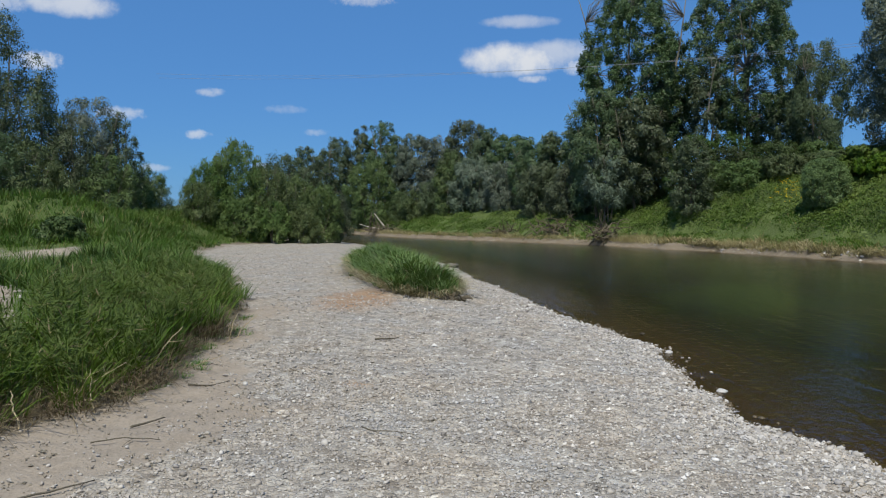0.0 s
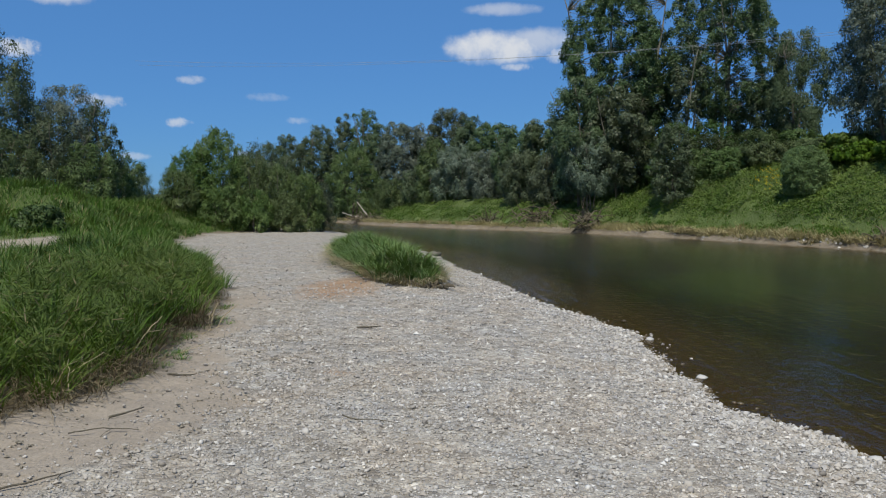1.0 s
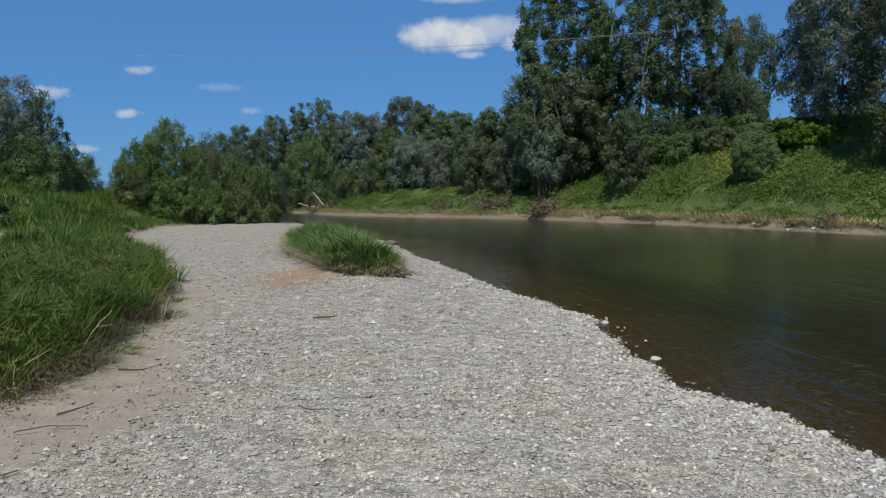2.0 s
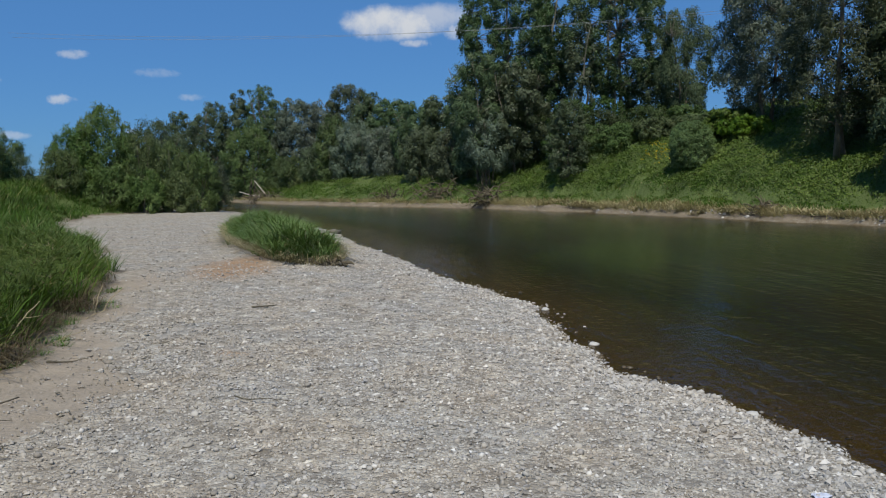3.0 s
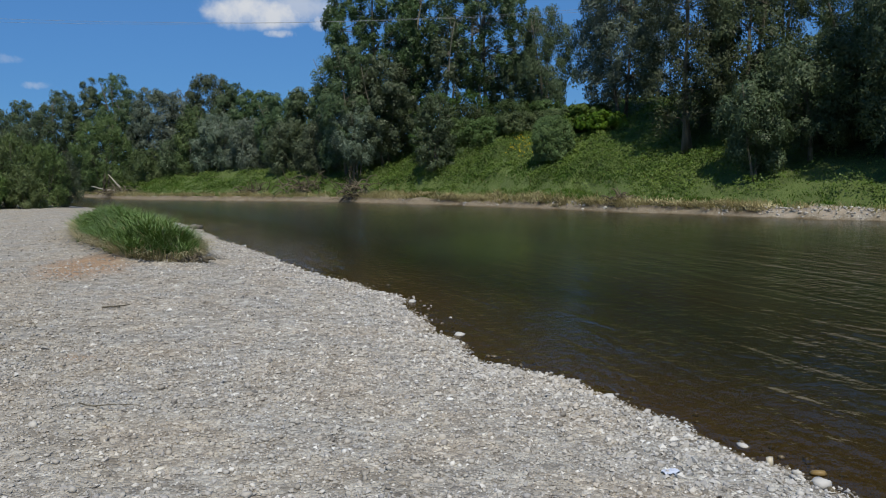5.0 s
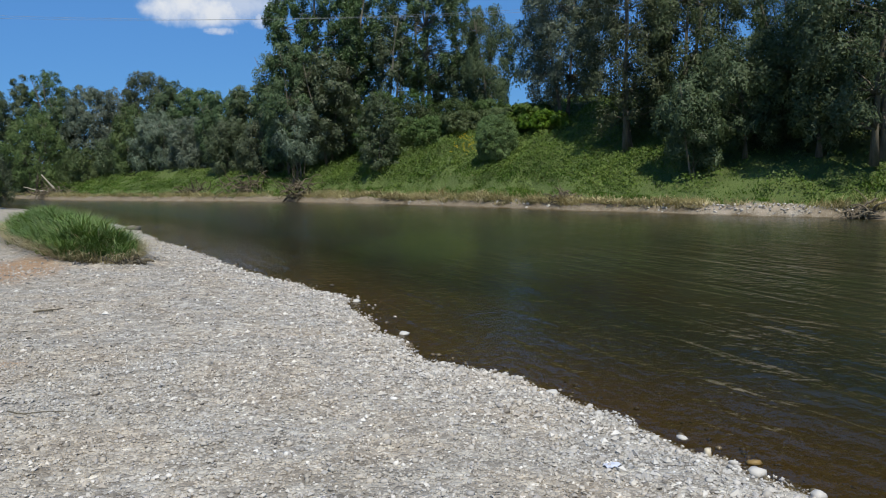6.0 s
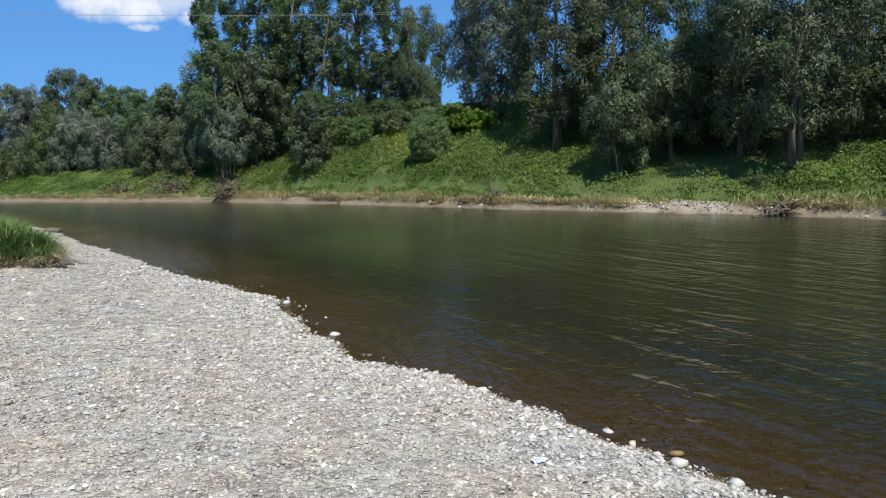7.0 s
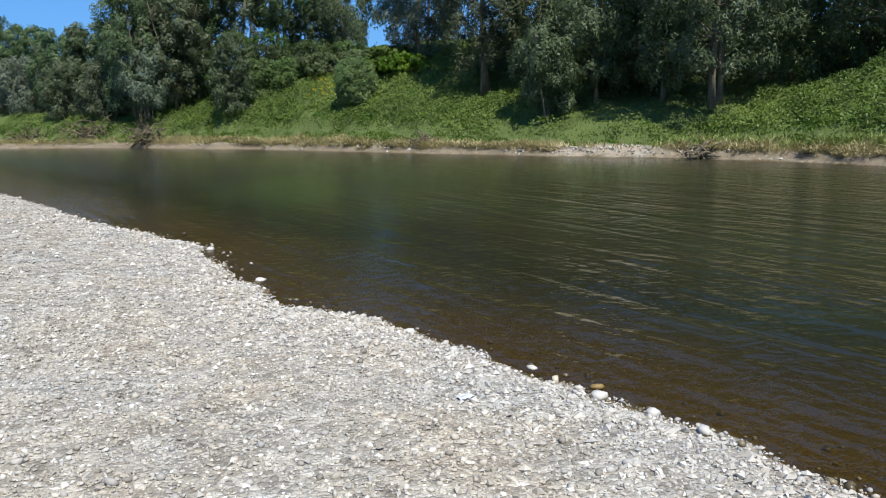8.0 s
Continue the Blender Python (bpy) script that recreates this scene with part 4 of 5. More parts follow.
def tufts(name, n, x0, x1, y0, y1, wanted, high, radius, each, width, mat, label, joints=3, arch=0.55):
    """A stand of tufts; high gives a tuft's height at its place."""
    p = scatter(n, x0, x1, y0, y1, wanted)
    h = high(p) * rng.uniform(0.75, 1.2, len(p))
    return growth(name, tussocks(name, p, radius * rng.uniform(0.7, 1.3, len(p)), h, each, width, mat, joints, arch), label, "grass")


def clump_height(p):
    dt = land(p[:, 0], p[:, 1])[2]
    lush = np.interp(p[:, 0], (-6.5, -4.8, -3.2), (0.36, 0.48, 0.60)) + 0.40 * wob(p[:, 0], p[:, 1], 0.95, 22)
    return 0.8 * np.clip(lush, 0.2, 0.85) * (0.62 + 0.30 * smooth(6.6, 8.2, p[:, 1]) + 0.38 * smooth(0.05, 0.8, dt) * smooth(8.2, 6.6, p[:, 1]))


tufts("grass_clump", 1350, -8.5, -2.3, 5.4, 15.0, lambda x, y, dn, dt, df: clump_share(x, y, dt), clump_height, 0.30, 46, 0.012, GRASS_GREEN, "tall lush green reed grass beside the sandy path")
p = scatter(165000, -8.5, -2.3, 5.4, 15.0, lambda x, y, dn, dt, df: clump_share(x, y, dt))[:80000]
p[:, 2] += clump_height(p) * rng.uniform(0.2, 1.1, len(p)) ** 0.8
turn = rng.uniform(0, 2 * np.pi, len(p))
way = unit(np.stack([np.cos(turn), np.sin(turn), rng.uniform(-0.3, 1.3, len(p))], 1) + 0.6 * np.stack([wob(p[:, 0], p[:, 1], 0.6, 33), wob(p[:, 0], p[:, 1], 0.6, 34), 0 * turn], 1))
growth("reed_leaves", leaves("reed_leaves", p, way, rng.uniform(0.08, 0.22, len(p)), rng.uniform(0.008, 0.015, len(p)), GRASS_GREEN, unit(rng.normal(size=(len(p), 3)) * 0.5 + np.array([0, 0, 1.0]))),
       "narrow leaves of the reed grass", "grass")
tufts("dead_grass", 1100, -6.5, -2.3, 5.0, 12.0, lambda x, y, dn, dt, df: smooth(-0.25, 0.0, dt - clump_inset(y)) * smooth(0.55, 0.15, dt - clump_inset(y)), lambda p: 0.34 + 0 * p[:, 0], 0.4, 40, 0.008, GRASS_DEAD,
      "withered straw at the foot of the reed grass", 3, 1.5)
tufts("short_grass", 1000, -4.0, -2.0, 6.8, 12.5, lambda x, y, dn, dt, df: smooth(-0.12, 0.05, dt) * smooth(0.15, 0.0, dt - clump_inset(y)) * (0.3 + 0.7 * (wob(x, y, 0.7, 87) > 0)), lambda p: 0.10 + 0 * p[:, 0], 0.12, 26, 0.007, GRASS_TUFT, "short yellow-green grass on the silt", 2, 0.8)
p = scatter(26000, -10, -2.3, 5.6, 14.5, lambda x, y, dn, dt, df: smooth(-0.15, 0.1, dt - 0.7 * clump_inset(y)) * smooth(0.7, 0.15, dt - clump_inset(y)) * (0.3 + 0.7 * (wob(x, y, 0.5, 28) > 0)))
growth("dry_grass", blades("dry_grass", p, rng.uniform(0.05, 0.26, len(p)), 0.007, np.array([0.5, -0.8, 0]), GRASS_DEAD, 1.15), "withered straw-coloured grass at the clump's edge", "grass")
# the meadow behind it
tufts("meadow_grass", 900, -12, -3.4, 13.0, 21, lambda x, y, dn, dt, df: smooth(0.1, 0.6, dt) * (1 - 0.8 * smooth(1.15, 0.75, np.hypot((x + 12.0 - 0.2 * (y - 19)) / 2.3, (y - 19.5) / 4.5))) * (0.4 + 0.6 * (wob(x, y, 1.6, 24) > -0.1)),
      lambda p: np.clip(0.38 + 0.22 * wob(p[:, 0], p[:, 1], 1.6, 23), 0.15, 0.7), 0.4, 60, 0.016, GRASS_MEADOW, "tufts of green grass between the path and the meadow", 2)
tufts("meadow_grass", 2700, -22, -5, 20, 48, lambda x, y, dn, dt, df: smooth(0.2, 0.9, dt) * (x > -0.56 * y - 1.0) * (1 - smooth(1.15, 0.75, np.hypot((x + 12.0 - 0.2 * (y - 19)) / 2.3, (y - 19.5) / 4.5))) * (0.35 + 0.65 * (wob(x, y, 2.6, 24) > -0.1)),
      lambda p: np.clip(0.34 + 0.24 * wob(p[:, 0], p[:, 1], 2.6, 23), 0.15, 0.7), 0.42, 40, 0.024, GRASS_MEADOW, "tall tufts of meadow grass on the near bank", 2)
p = scatter(76000, -24, -5, 14.5, 49, lambda x, y, dn, dt, df: smooth(0.1, 0.8, dt) * (x > -0.58 * y - 1.5) * (1 - smooth(1.15, 0.75, np.hypot((x + 12.0 - 0.2 * (y - 19)) / 2.3, (y - 19.5) / 4.5))) * (0.3 + 0.7 * (wob(x, y, 2.0, 24) > -0.3)))
tall = 0.34 + 0.18 * wob(p[:, 0], p[:, 1], 2.2, 23) + rng.uniform(-0.15, 0.15, len(p))
way = np.stack([wob(p[:, 0], p[:, 1], 1.6, 36), wob(p[:, 0], p[:, 1], 1.6, 37), 0 * tall], 1)
growth("meadow_grass", spikes("meadow_grass", p, np.clip(tall, 0.1, 0.6), 0.024, 0.5 * way + np.array([0.2, -0.2, 0]), GRASS_MEADOW), "tall meadow grass on the near bank", "grass")

p = scatter(16000, -13, -3, 8.2, 23, lambda x, y, dn, dt, df: (dt > 0.1) * smooth(0.3, -0.3, x + 0.5 * y) * (0.05 + 0.6 * (wob(x, y, 1.1, 38) > 0.35)))
growth("sparse_grass", blades("sparse_grass", p, rng.uniform(0.08, 0.3, len(p)), 0.014, np.array([0.3, -0.3, 0]), GRASS_GREEN, 0.9), "thin grass on the bare sandy hollow", "grass")


def tuft_share(x, y):
    """1 inside the grass island on the gravel bar."""
    f = np.clip((y - 16.0) / 11.0, -0.06, 1.06)
    mid_x = -0.30 - 2.1 * f
    half = 0.62 + 0.55 * np.sin(np.pi * np.clip(f * 0.8 + 0.1, 0, 1))
    return smooth(1.0, 0.72, np.hypot((x - mid_x) / half, np.maximum(np.abs(y - 21.3) - 4.6, 0) / 1.1))


def outward(p):
    """Away from the middle line of the grass island."""
    f = np.clip((p[:, 1] - 16.0) / 11.0, 0.0, 1.0)
    away = np.stack([p[:, 0] + 0.30 + 2.1 * f, (p[:, 1] - 21.3) * 0.16, 0 * f], 1)
    return away * 0.9


tufts("grass_tuft", 2600, -5, 1.5, 14, 29, lambda x, y, dn, dt, df: tuft_share(x, y), lambda p: 0.20 + 0.22 * tuft_share(p[:, 0], p[:, 1]) + 0.05 * wob(p[:, 0], p[:, 1], 0.8, 29), 0.16, 56, 0.016, GRASS_TUFT,
      "fresh green grass island on the gravel bar", 2, 1.0)
p = scatter(110000, -5, 1.5, 14, 29, lambda x, y, dn, dt, df: (tuft_share(x, y) > 0.01) * (tuft_share(x, y) < 0.55) * 1.0)
growth("dry_grass", blades("dry_grass", p, rng.uniform(0.1, 0.36, len(p)), 0.014, 1.6 * outward(p), GRASS_DRY, 1.15), "withered grass hanging round the grass island", "grass")


def along_bank(n, y0, y1, d0, d1, wanted):
    """Random places on the far bank, from d0 to d1 metres inland."""
    y, d = rng.uniform(y0, y1, n), rng.uniform(d0, d1, n)
    slope = (shore(y + 2, FAR_Y, FAR_X) - shore(y - 2, FAR_Y, FAR_X)) / 4
    x = shore(y, FAR_Y, FAR_X) + d * np.sqrt(1 + slope**2)
    z, dn, dt, df = land(x, y)
    keep_it = rng.uniform(0, 1, n) < wanted(x, y, df)
    return np.stack([x, y, z], 1)[keep_it]


# the far bank: short grass by the water, creepers over the slope
def open_bank(y, df):
    return 1 - 0.92 * smooth(1.3, 0.7, np.hypot((df - 0.7) / 1.3, (y - 22.8) / 2.1))


p = along_bank(150000, 8, 90, 0.4, 5.5, lambda x, y, df: smooth(0.5, 1.2, df + 0.5 * wob(x, y, 3, 45)) * smooth(6, 3.8, df) * open_bank(y, df) * (1 - 0.9 * smooth(21.0, 22.5, y) * smooth(31.5, 29, y) * smooth(2.2, 3.0, df)))
growth("bank_grass", spikes("bank_grass", p, np.clip(rng.uniform(0.03, 0.14, len(p)) + 0.05 * wob(p[:, 0], p[:, 1], 2.5, 35), 0.03, 0.24), 0.06, np.array([-0.5, -0.5, 0]), GRASS_BANK), "sunlit short grass along the far bank", "grass")
p = along_bank(34000, 8, 90, 0.1, 1.9, lambda x, y, df: smooth(0.12, 0.45, df) * smooth(1.9, 0.8, df) * (0.2 + 0.8 * (wob(x, y, 4, 25) > -0.3)) * open_bank(y, df))
growth("dry_grass", spikes("dry_grass", p, rng.uniform(0.16, 0.5, len(p)) * np.clip(1 + 0.6 * wob(p[:, 0], p[:, 1], 1.6, 46), 0.4, 1.8), 0.045, np.array([-0.8, -0.8, -0.3]), GRASS_DRY), "straw-coloured grass hanging over the far bank's edge", "grass")
p = along_bank(330000, 8, 84, 1.9, 16, lambda x, y, df: smooth(2.2, 3.6, df + 0.9 * wob(x, y, 4, 26)) * np.where(y > 57, 0.08 + 0.92 * (wob(x, y, 4.0, 86) > 0.25), 1.0) * smooth(1.0, -0.5, df - np.where(y < 22, 8.0, 6.4 + 9 * smooth(57, 51, y) * smooth(33, 37, y))) * (1 - 0.9 * smooth(20.5, 22.5, y) * smooth(31, 28.5, y) * smooth(2.6, 3.6, df)))
p[:, 2] += np.clip(0.24 + 0.26 * wob(p[:, 0], p[:, 1], 2.6, 27, 4) + rng.normal(0, 0.05, len(p)), 0.03, 0.8) * rng.uniform(0.3, 1.0, len(p)) ** 0.7
growth("creepers", leaves("creepers", p, unit(rng.normal(size=(len(p), 3)) + np.array([-0.4, -0.4, 0.2])), rng.uniform(0.06, 0.125, len(p)), rng.uniform(0.06, 0.10, len(p)), LEAF_VINE,
                          unit(rng.normal(size=(len(p), 3)) * 0.32 + np.array([-0.35, -0.35, 0.75])), True), "bright green creepers and herbs over the slope", "undergrowth")
# straw that hangs in tufts over the washed edge, and reeds above the landing place
p = along_bank(700, 10, 46, 0.45, 1.2, lambda x, y, df: open_bank(y, df) * (0.25 + 0.75 * (wob(x, y, 3.0, 84) > -0.1)))
growth("dry_grass", tussocks("dry_grass", p, rng.uniform(0.2, 0.4, len(p)), rng.uniform(0.2, 0.5, len(p)), 26, 0.03, GRASS_DRY, 2, 1.3), "tufts of straw-coloured grass hanging over the washed bank", "grass")
p = along_bank(200, 13.0, 21.5, 0.9, 2.4, lambda x, y, df: 0.25 + 0.75 * (wob(x, y, 2.0, 85) > 0.1))
growth("bank_reeds", tussocks("bank_reeds", p, rng.uniform(0.2, 0.35, len(p)), rng.uniform(0.22, 0.5, len(p)), 30, 0.028, GRASS_PALE, 2, 0.6), "pale green reeds on the edge of the far bank", "grass")
p = scatter(9000, 16.5, 20.5, 41, 45, lambda x, y, dn, dt, df: smooth(1.2, 0.3, np.hypot((x - 18.5) / 0.9, (y - 42.9) / 1.2)) * 0.10)
p[:, 2] += rng.uniform(0.35, 0.75, len(p))
growth("goldenrod", leaves("goldenrod", p, unit(rng.normal(size=(len(p), 3))), 0.1, 0.05, LEAF_GOLD), "yellow goldenrod in flower among the creepers", "flowers")

# ---------------------------------------------------------------- loose things


def pebble_shape(fine):
    """Corners and faces of a rounded pebble: 26 corners, or 12 for a small one."""
    if fine:
        g = np.array([(x, y, z) for x in (-1, 0, 1) for y in (-1, 0, 1) for z in (-1, 0, 1) if (x, y, z) != (0, 0, 0)], float)
        key = {tuple(v): i for i, v in enumerate(g.astype(int).tolist())}
        faces = []
        for ax in range(3):
            for s in (-1, 1):
                for u0 in (-1, 0):
                    for v0 in (-1, 0):
                        ring = []
                        for du, dv in ((0, 0), (1, 0), (1, 1), (0, 1)):
                            p3 = [0, 0, 0]
                            p3[ax], p3[(ax + 1) % 3], p3[(ax + 2) % 3] = s, u0 + du, v0 + dv
                            ring.append(key[tuple(p3)])
                        faces.append(ring if s > 0 else ring[::-1])
        return unit(g) * 0.75 + 0.25 * g * 0.75, np.array(faces)
    f = (1 + 5**0.5) / 2
    g = np.array([(-1, f, 0), (1, f, 0), (-1, -f, 0), (1, -f, 0), (0, -1, f), (0, 1, f), (0, -1, -f), (0, 1, -f), (f, 0, -1), (f, 0, 1), (-f, 0, -1), (-f, 0, 1)], float)
    faces = [(a, b, c) for a in range(12) for b in range(12) for c in range(12)
             if a < b and a < c and b != c and max(np.linalg.norm(g[a] - g[b]), np.linalg.norm(g[b] - g[c]), np.linalg.norm(g[a] - g[c])) < 2.1
             and np.dot(np.cross(g[b] - g[a], g[c] - g[a]), g[a] + g[b] + g[c]) > 0]
    return unit(g), np.array(faces)


FINE, COARSE = pebble_shape(True), pebble_shape(False)
# the smallest are mere chips with eight faces
CHIP = (np.array([(1, 0, 0), (0, 1, 0), (-1, 0, 0), (0, -1, 0), (0.15, 0.1, 1), (0, 0, -1)], float),
        np.array([(0, 1, 4), (1, 2, 4), (2, 3, 4), (3, 0, 4), (1, 0, 5), (2, 1, 5), (3, 2, 5), (0, 3, 5)]))


def pebble_verts(shape, at, size, flat, tilt=0.42):
    """Every pebble's own corners: stretched, dented, turned and sunk a little into its bed."""
    n, k = len(at), len(shape[0])
    v = shape[0][None] * (1 + rng.normal(0, 0.13 if k > 6 else 0.22, (n, k, 1)))
    v = v * np.stack([np.ones(n), rng.uniform(0.6, 0.95, n), flat], 1)[:, None]
    tip, turn = rng.normal(0, tilt, n), rng.uniform(0, 2 * np.pi, n)
    c, s = np.cos(tip)[:, None], np.sin(tip)[:, None]
    y, z = v[..., 1] * c - v[..., 2] * s, v[..., 1] * s + v[..., 2] * c
    c, s = np.cos(turn)[:, None], np.sin(turn)[:, None]
    v = np.stack([v[..., 0] * c - y * s, v[..., 0] * s + y * c, z], -1) * (size / 2)[:, None, None]
    return v + at[:, None] + np.stack([0 * size, 0 * size, size * flat * 0.22], 1)[:, None]


def pebbles(name, shape, at, size, mat):
    n, (g, faces) = len(at), shape
    v = pebble_verts(shape, at, size, rng.uniform(0.38, 0.8, n), 0.65)
    loops = faces[None] + (np.arange(n) * len(g))[:, None, None]
    return mesh_from(name, v.reshape(-1, 3), loops, np.full(n * len(faces), faces.shape[1]), mat, len(g) > 6)


def bar_share(x, y, dn, dt):
    """How much of the ground is open gravel."""
    return (dn > -0.05) * smooth(-1.0, -2.0, dt - 1.0 * smooth(6.2, 8.5, y) + 0.4 * wob(x, y, 0.7, 41)) * (1 - tuft_share(x, y))


p = scatter(64000, -2.6, 3.8, 2.0, 8.4, lambda x, y, dn, dt, df: bar_share(x, y, dn, dt) * smooth(9.5, 5.5, y))
growth("gravel", pebbles("gravel", CHIP, p, np.clip(rng.lognormal(math.log(0.0155), 0.5, len(p)), 0.008, 0.05), STONE), "small flat grey river pebbles covering the bar", "gravel")
p = scatter(6000, -2.6, 3.8, 2.0, 8.0, lambda x, y, dn, dt, df: bar_share(x, y, dn, dt) * smooth(9.5, 5.5, y))
growth("gravel", pebbles("gravel", COARSE, p, np.clip(rng.lognormal(math.log(0.024), 0.3, len(p)), 0.014, 0.05), STONE), "flat rounded grey river stones on the bar", "gravel")
p = scatter(900, -2.6, 3.8, 2.0, 8.0, lambda x, y, dn, dt, df: bar_share(x, y, dn, dt) * smooth(9.5, 5.5, y))
growth("gravel", pebbles("gravel", FINE, p, np.clip(rng.lognormal(math.log(0.032), 0.3, len(p)), 0.02, 0.06), STONE), "flat rounded grey river stones on the bar", "gravel")
p = scatter(34000, -4.0, 3.5, 5.5, 16.0, lambda x, y, dn, dt, df: bar_share(x, y, dn, dt) * smooth(5.0, 7.0, y) * smooth(20, 6, y))
growth("gravel", pebbles("gravel", CHIP, p, np.clip(rng.lognormal(math.log(0.024), 0.5, len(p)), 0.012, 0.07), STONE), "grey river pebbles farther along the bar", "gravel")
p = scatter(15000, -9.0, 3.0, 13.0, 34.0, lambda x, y, dn, dt, df: bar_share(x, y, dn, dt) * smooth(40, 10, y))
growth("gravel", pebbles("gravel", CHIP, p, np.clip(rng.lognormal(math.log(0.04), 0.38, len(p)), 0.02, 0.09), STONE), "scattered stones on the far part of the bar", "gravel")
p = scatter(4000, -13, -3.5, 8.2, 23, lambda x, y, dn, dt, df: (dt > 0.1) * smooth(0.3, -0.3, x + 0.5 * y))
growth("gravel", pebbles("gravel", CHIP, p, np.clip(rng.lognormal(math.log(0.05), 0.4, len(p)), 0.02, 0.12), STONE), "pebbles in the sandy hollow behind the grass", "gravel")
# the washed edge by the water
p = scatter(34000, 0.0, 4.0, 1.8, 24.0, lambda x, y, dn, dt, df: smooth(-0.02, 0.1, dn) * smooth(1.5, 0.2, dn + 0.4 * wob(x, y, 1.2, 47)) * smooth(30, 8, y))
growth("gravel", pebbles("gravel", CHIP, p, np.clip(rng.lognormal(math.log(0.028), 0.5, len(p)), 0.011, 0.075), STONE_CLEAN), "pale washed stones along the water's edge", "gravel")
p = scatter(5000, 0.0, 4.0, 1.8, 18.0, lambda x, y, dn, dt, df: smooth(-0.03, 0.05, dn) * smooth(0.5, 0.1, dn))
growth("gravel", pebbles("gravel", COARSE, p, np.clip(rng.lognormal(math.log(0.042), 0.4, len(p)), 0.02, 0.09), STONE_CLEAN), "larger flat stones at the water's edge", "gravel")
p = scatter(6000, 0.0, 5.0, 1.8, 20.0, lambda x, y, dn, dt, df: (dn < 0.08) * smooth(-0.7, 0.05, dn) * 0.8)
growth("gravel", pebbles("gravel", COARSE, p, np.clip(rng.lognormal(math.log(0.036), 0.45, len(p)), 0.015, 0.1), STONE_WET), "wet brown stones in the shallows", "gravel")
p = scatter(1700, 0.5, 4.6, 2.0, 16.0, lambda x, y, dn, dt, df: smooth(-0.45, -0.02, dn) * (dn < 0.02) * (wob(x, y, 0.6, 48) > 0.1) * 0.5)
p[:, 2] = np.maximum(p[:, 2], WATER_Z - 0.012)
growth("gravel", pebbles("gravel", COARSE, p, np.clip(rng.lognormal(math.log(0.04), 0.35, len(p)), 0.025, 0.075), STONE), "loose stones breaking the water by the shore", "gravel")
p = scatter(5000, 12, 26, 8, 48, lambda x, y, dn, dt, df: (df > 0.0) * smooth(0.9, 0.2, df) * (0.15 + 0.85 * (wob(x, y, 5, 43) > 0.1)))
growth("gravel", pebbles("gravel", CHIP, p, np.clip(rng.lognormal(math.log(0.10), 0.45, len(p)), 0.04, 0.28), STONE), "pale stones at the foot of the far bank", "gravel")

p = along_bank(420, 19.6, 26.0, 0.05, 1.2, lambda x, y, df: (df > 0.02) * 1.0)
growth("gravel", pebbles("gravel", COARSE, p, np.clip(rng.lognormal(math.log(0.06), 0.5, len(p)), 0.03, 0.2), STONE), "pale rubble on the bare landing place", "gravel")
# crumbs of dried mud on the sandy path
CLOD = bark_material("dried_mud", (0.16, 0.135, 0.105), (0.36, 0.32, 0.26), 40.0)
p = scatter(24000, -4.2, -0.8, 3.0, 10.0, lambda x, y, dn, dt, df: smooth(-2.5, -1.2, dt) * smooth(0.1, -0.2, dt) * (0.08 + 0.9 * (wob(x, y, 0.8, 61) > 0.2)) * 0.5)
growth("mud_crumbs", pebbles("mud_crumbs", CHIP, p, np.clip(rng.lognormal(math.log(0.017), 0.4, len(p)), 0.008, 0.045), CLOD), "crumbs of dried mud on the sandy path", "earth")
p = scatter(5000, -4.2, -0.6, 3.0, 12.0, lambda x, y, dn, dt, df: smooth(-2.6, -1.6, dt) * smooth(0.0, -0.4, dt) * 0.5)
growth("gravel", pebbles("gravel", COARSE, p, np.clip(rng.lognormal(math.log(0.02), 0.4, len(p)), 0.01, 0.06), STONE), "loose pebbles strewn over the sand", "gravel")


def river_stone(x, y, size, flat, label, mat=None, sink=0.2):
    v = pebble_verts(FINE, np.array([[0.0, 0.0, 0.0]]), np.array([size]), np.array([flat]), 0.08)[0]
    me = mesh_from("river_stone", v, FINE[1], np.full(len(FINE[1]), 4), mat or STONE, True)
    ob = part("river_stone", me)
    z = max(float(ground_z(x, y)), WATER_Z - 0.5 * size * flat)
    ob.location = (x, y, z + size * flat * (0.5 - sink - 0.22))
    return tagged(ob, label, "stone", "larger stones at the water's edge")


CREAM = plain_material("cream_quartzite", (0.52, 0.47, 0.36), 0.65)
PALE = plain_material("white_limestone", (0.47, 0.46, 0.43), 0.75)
OCHRE = plain_material("ochre_stone", (0.22, 0.145, 0.045), 0.6)
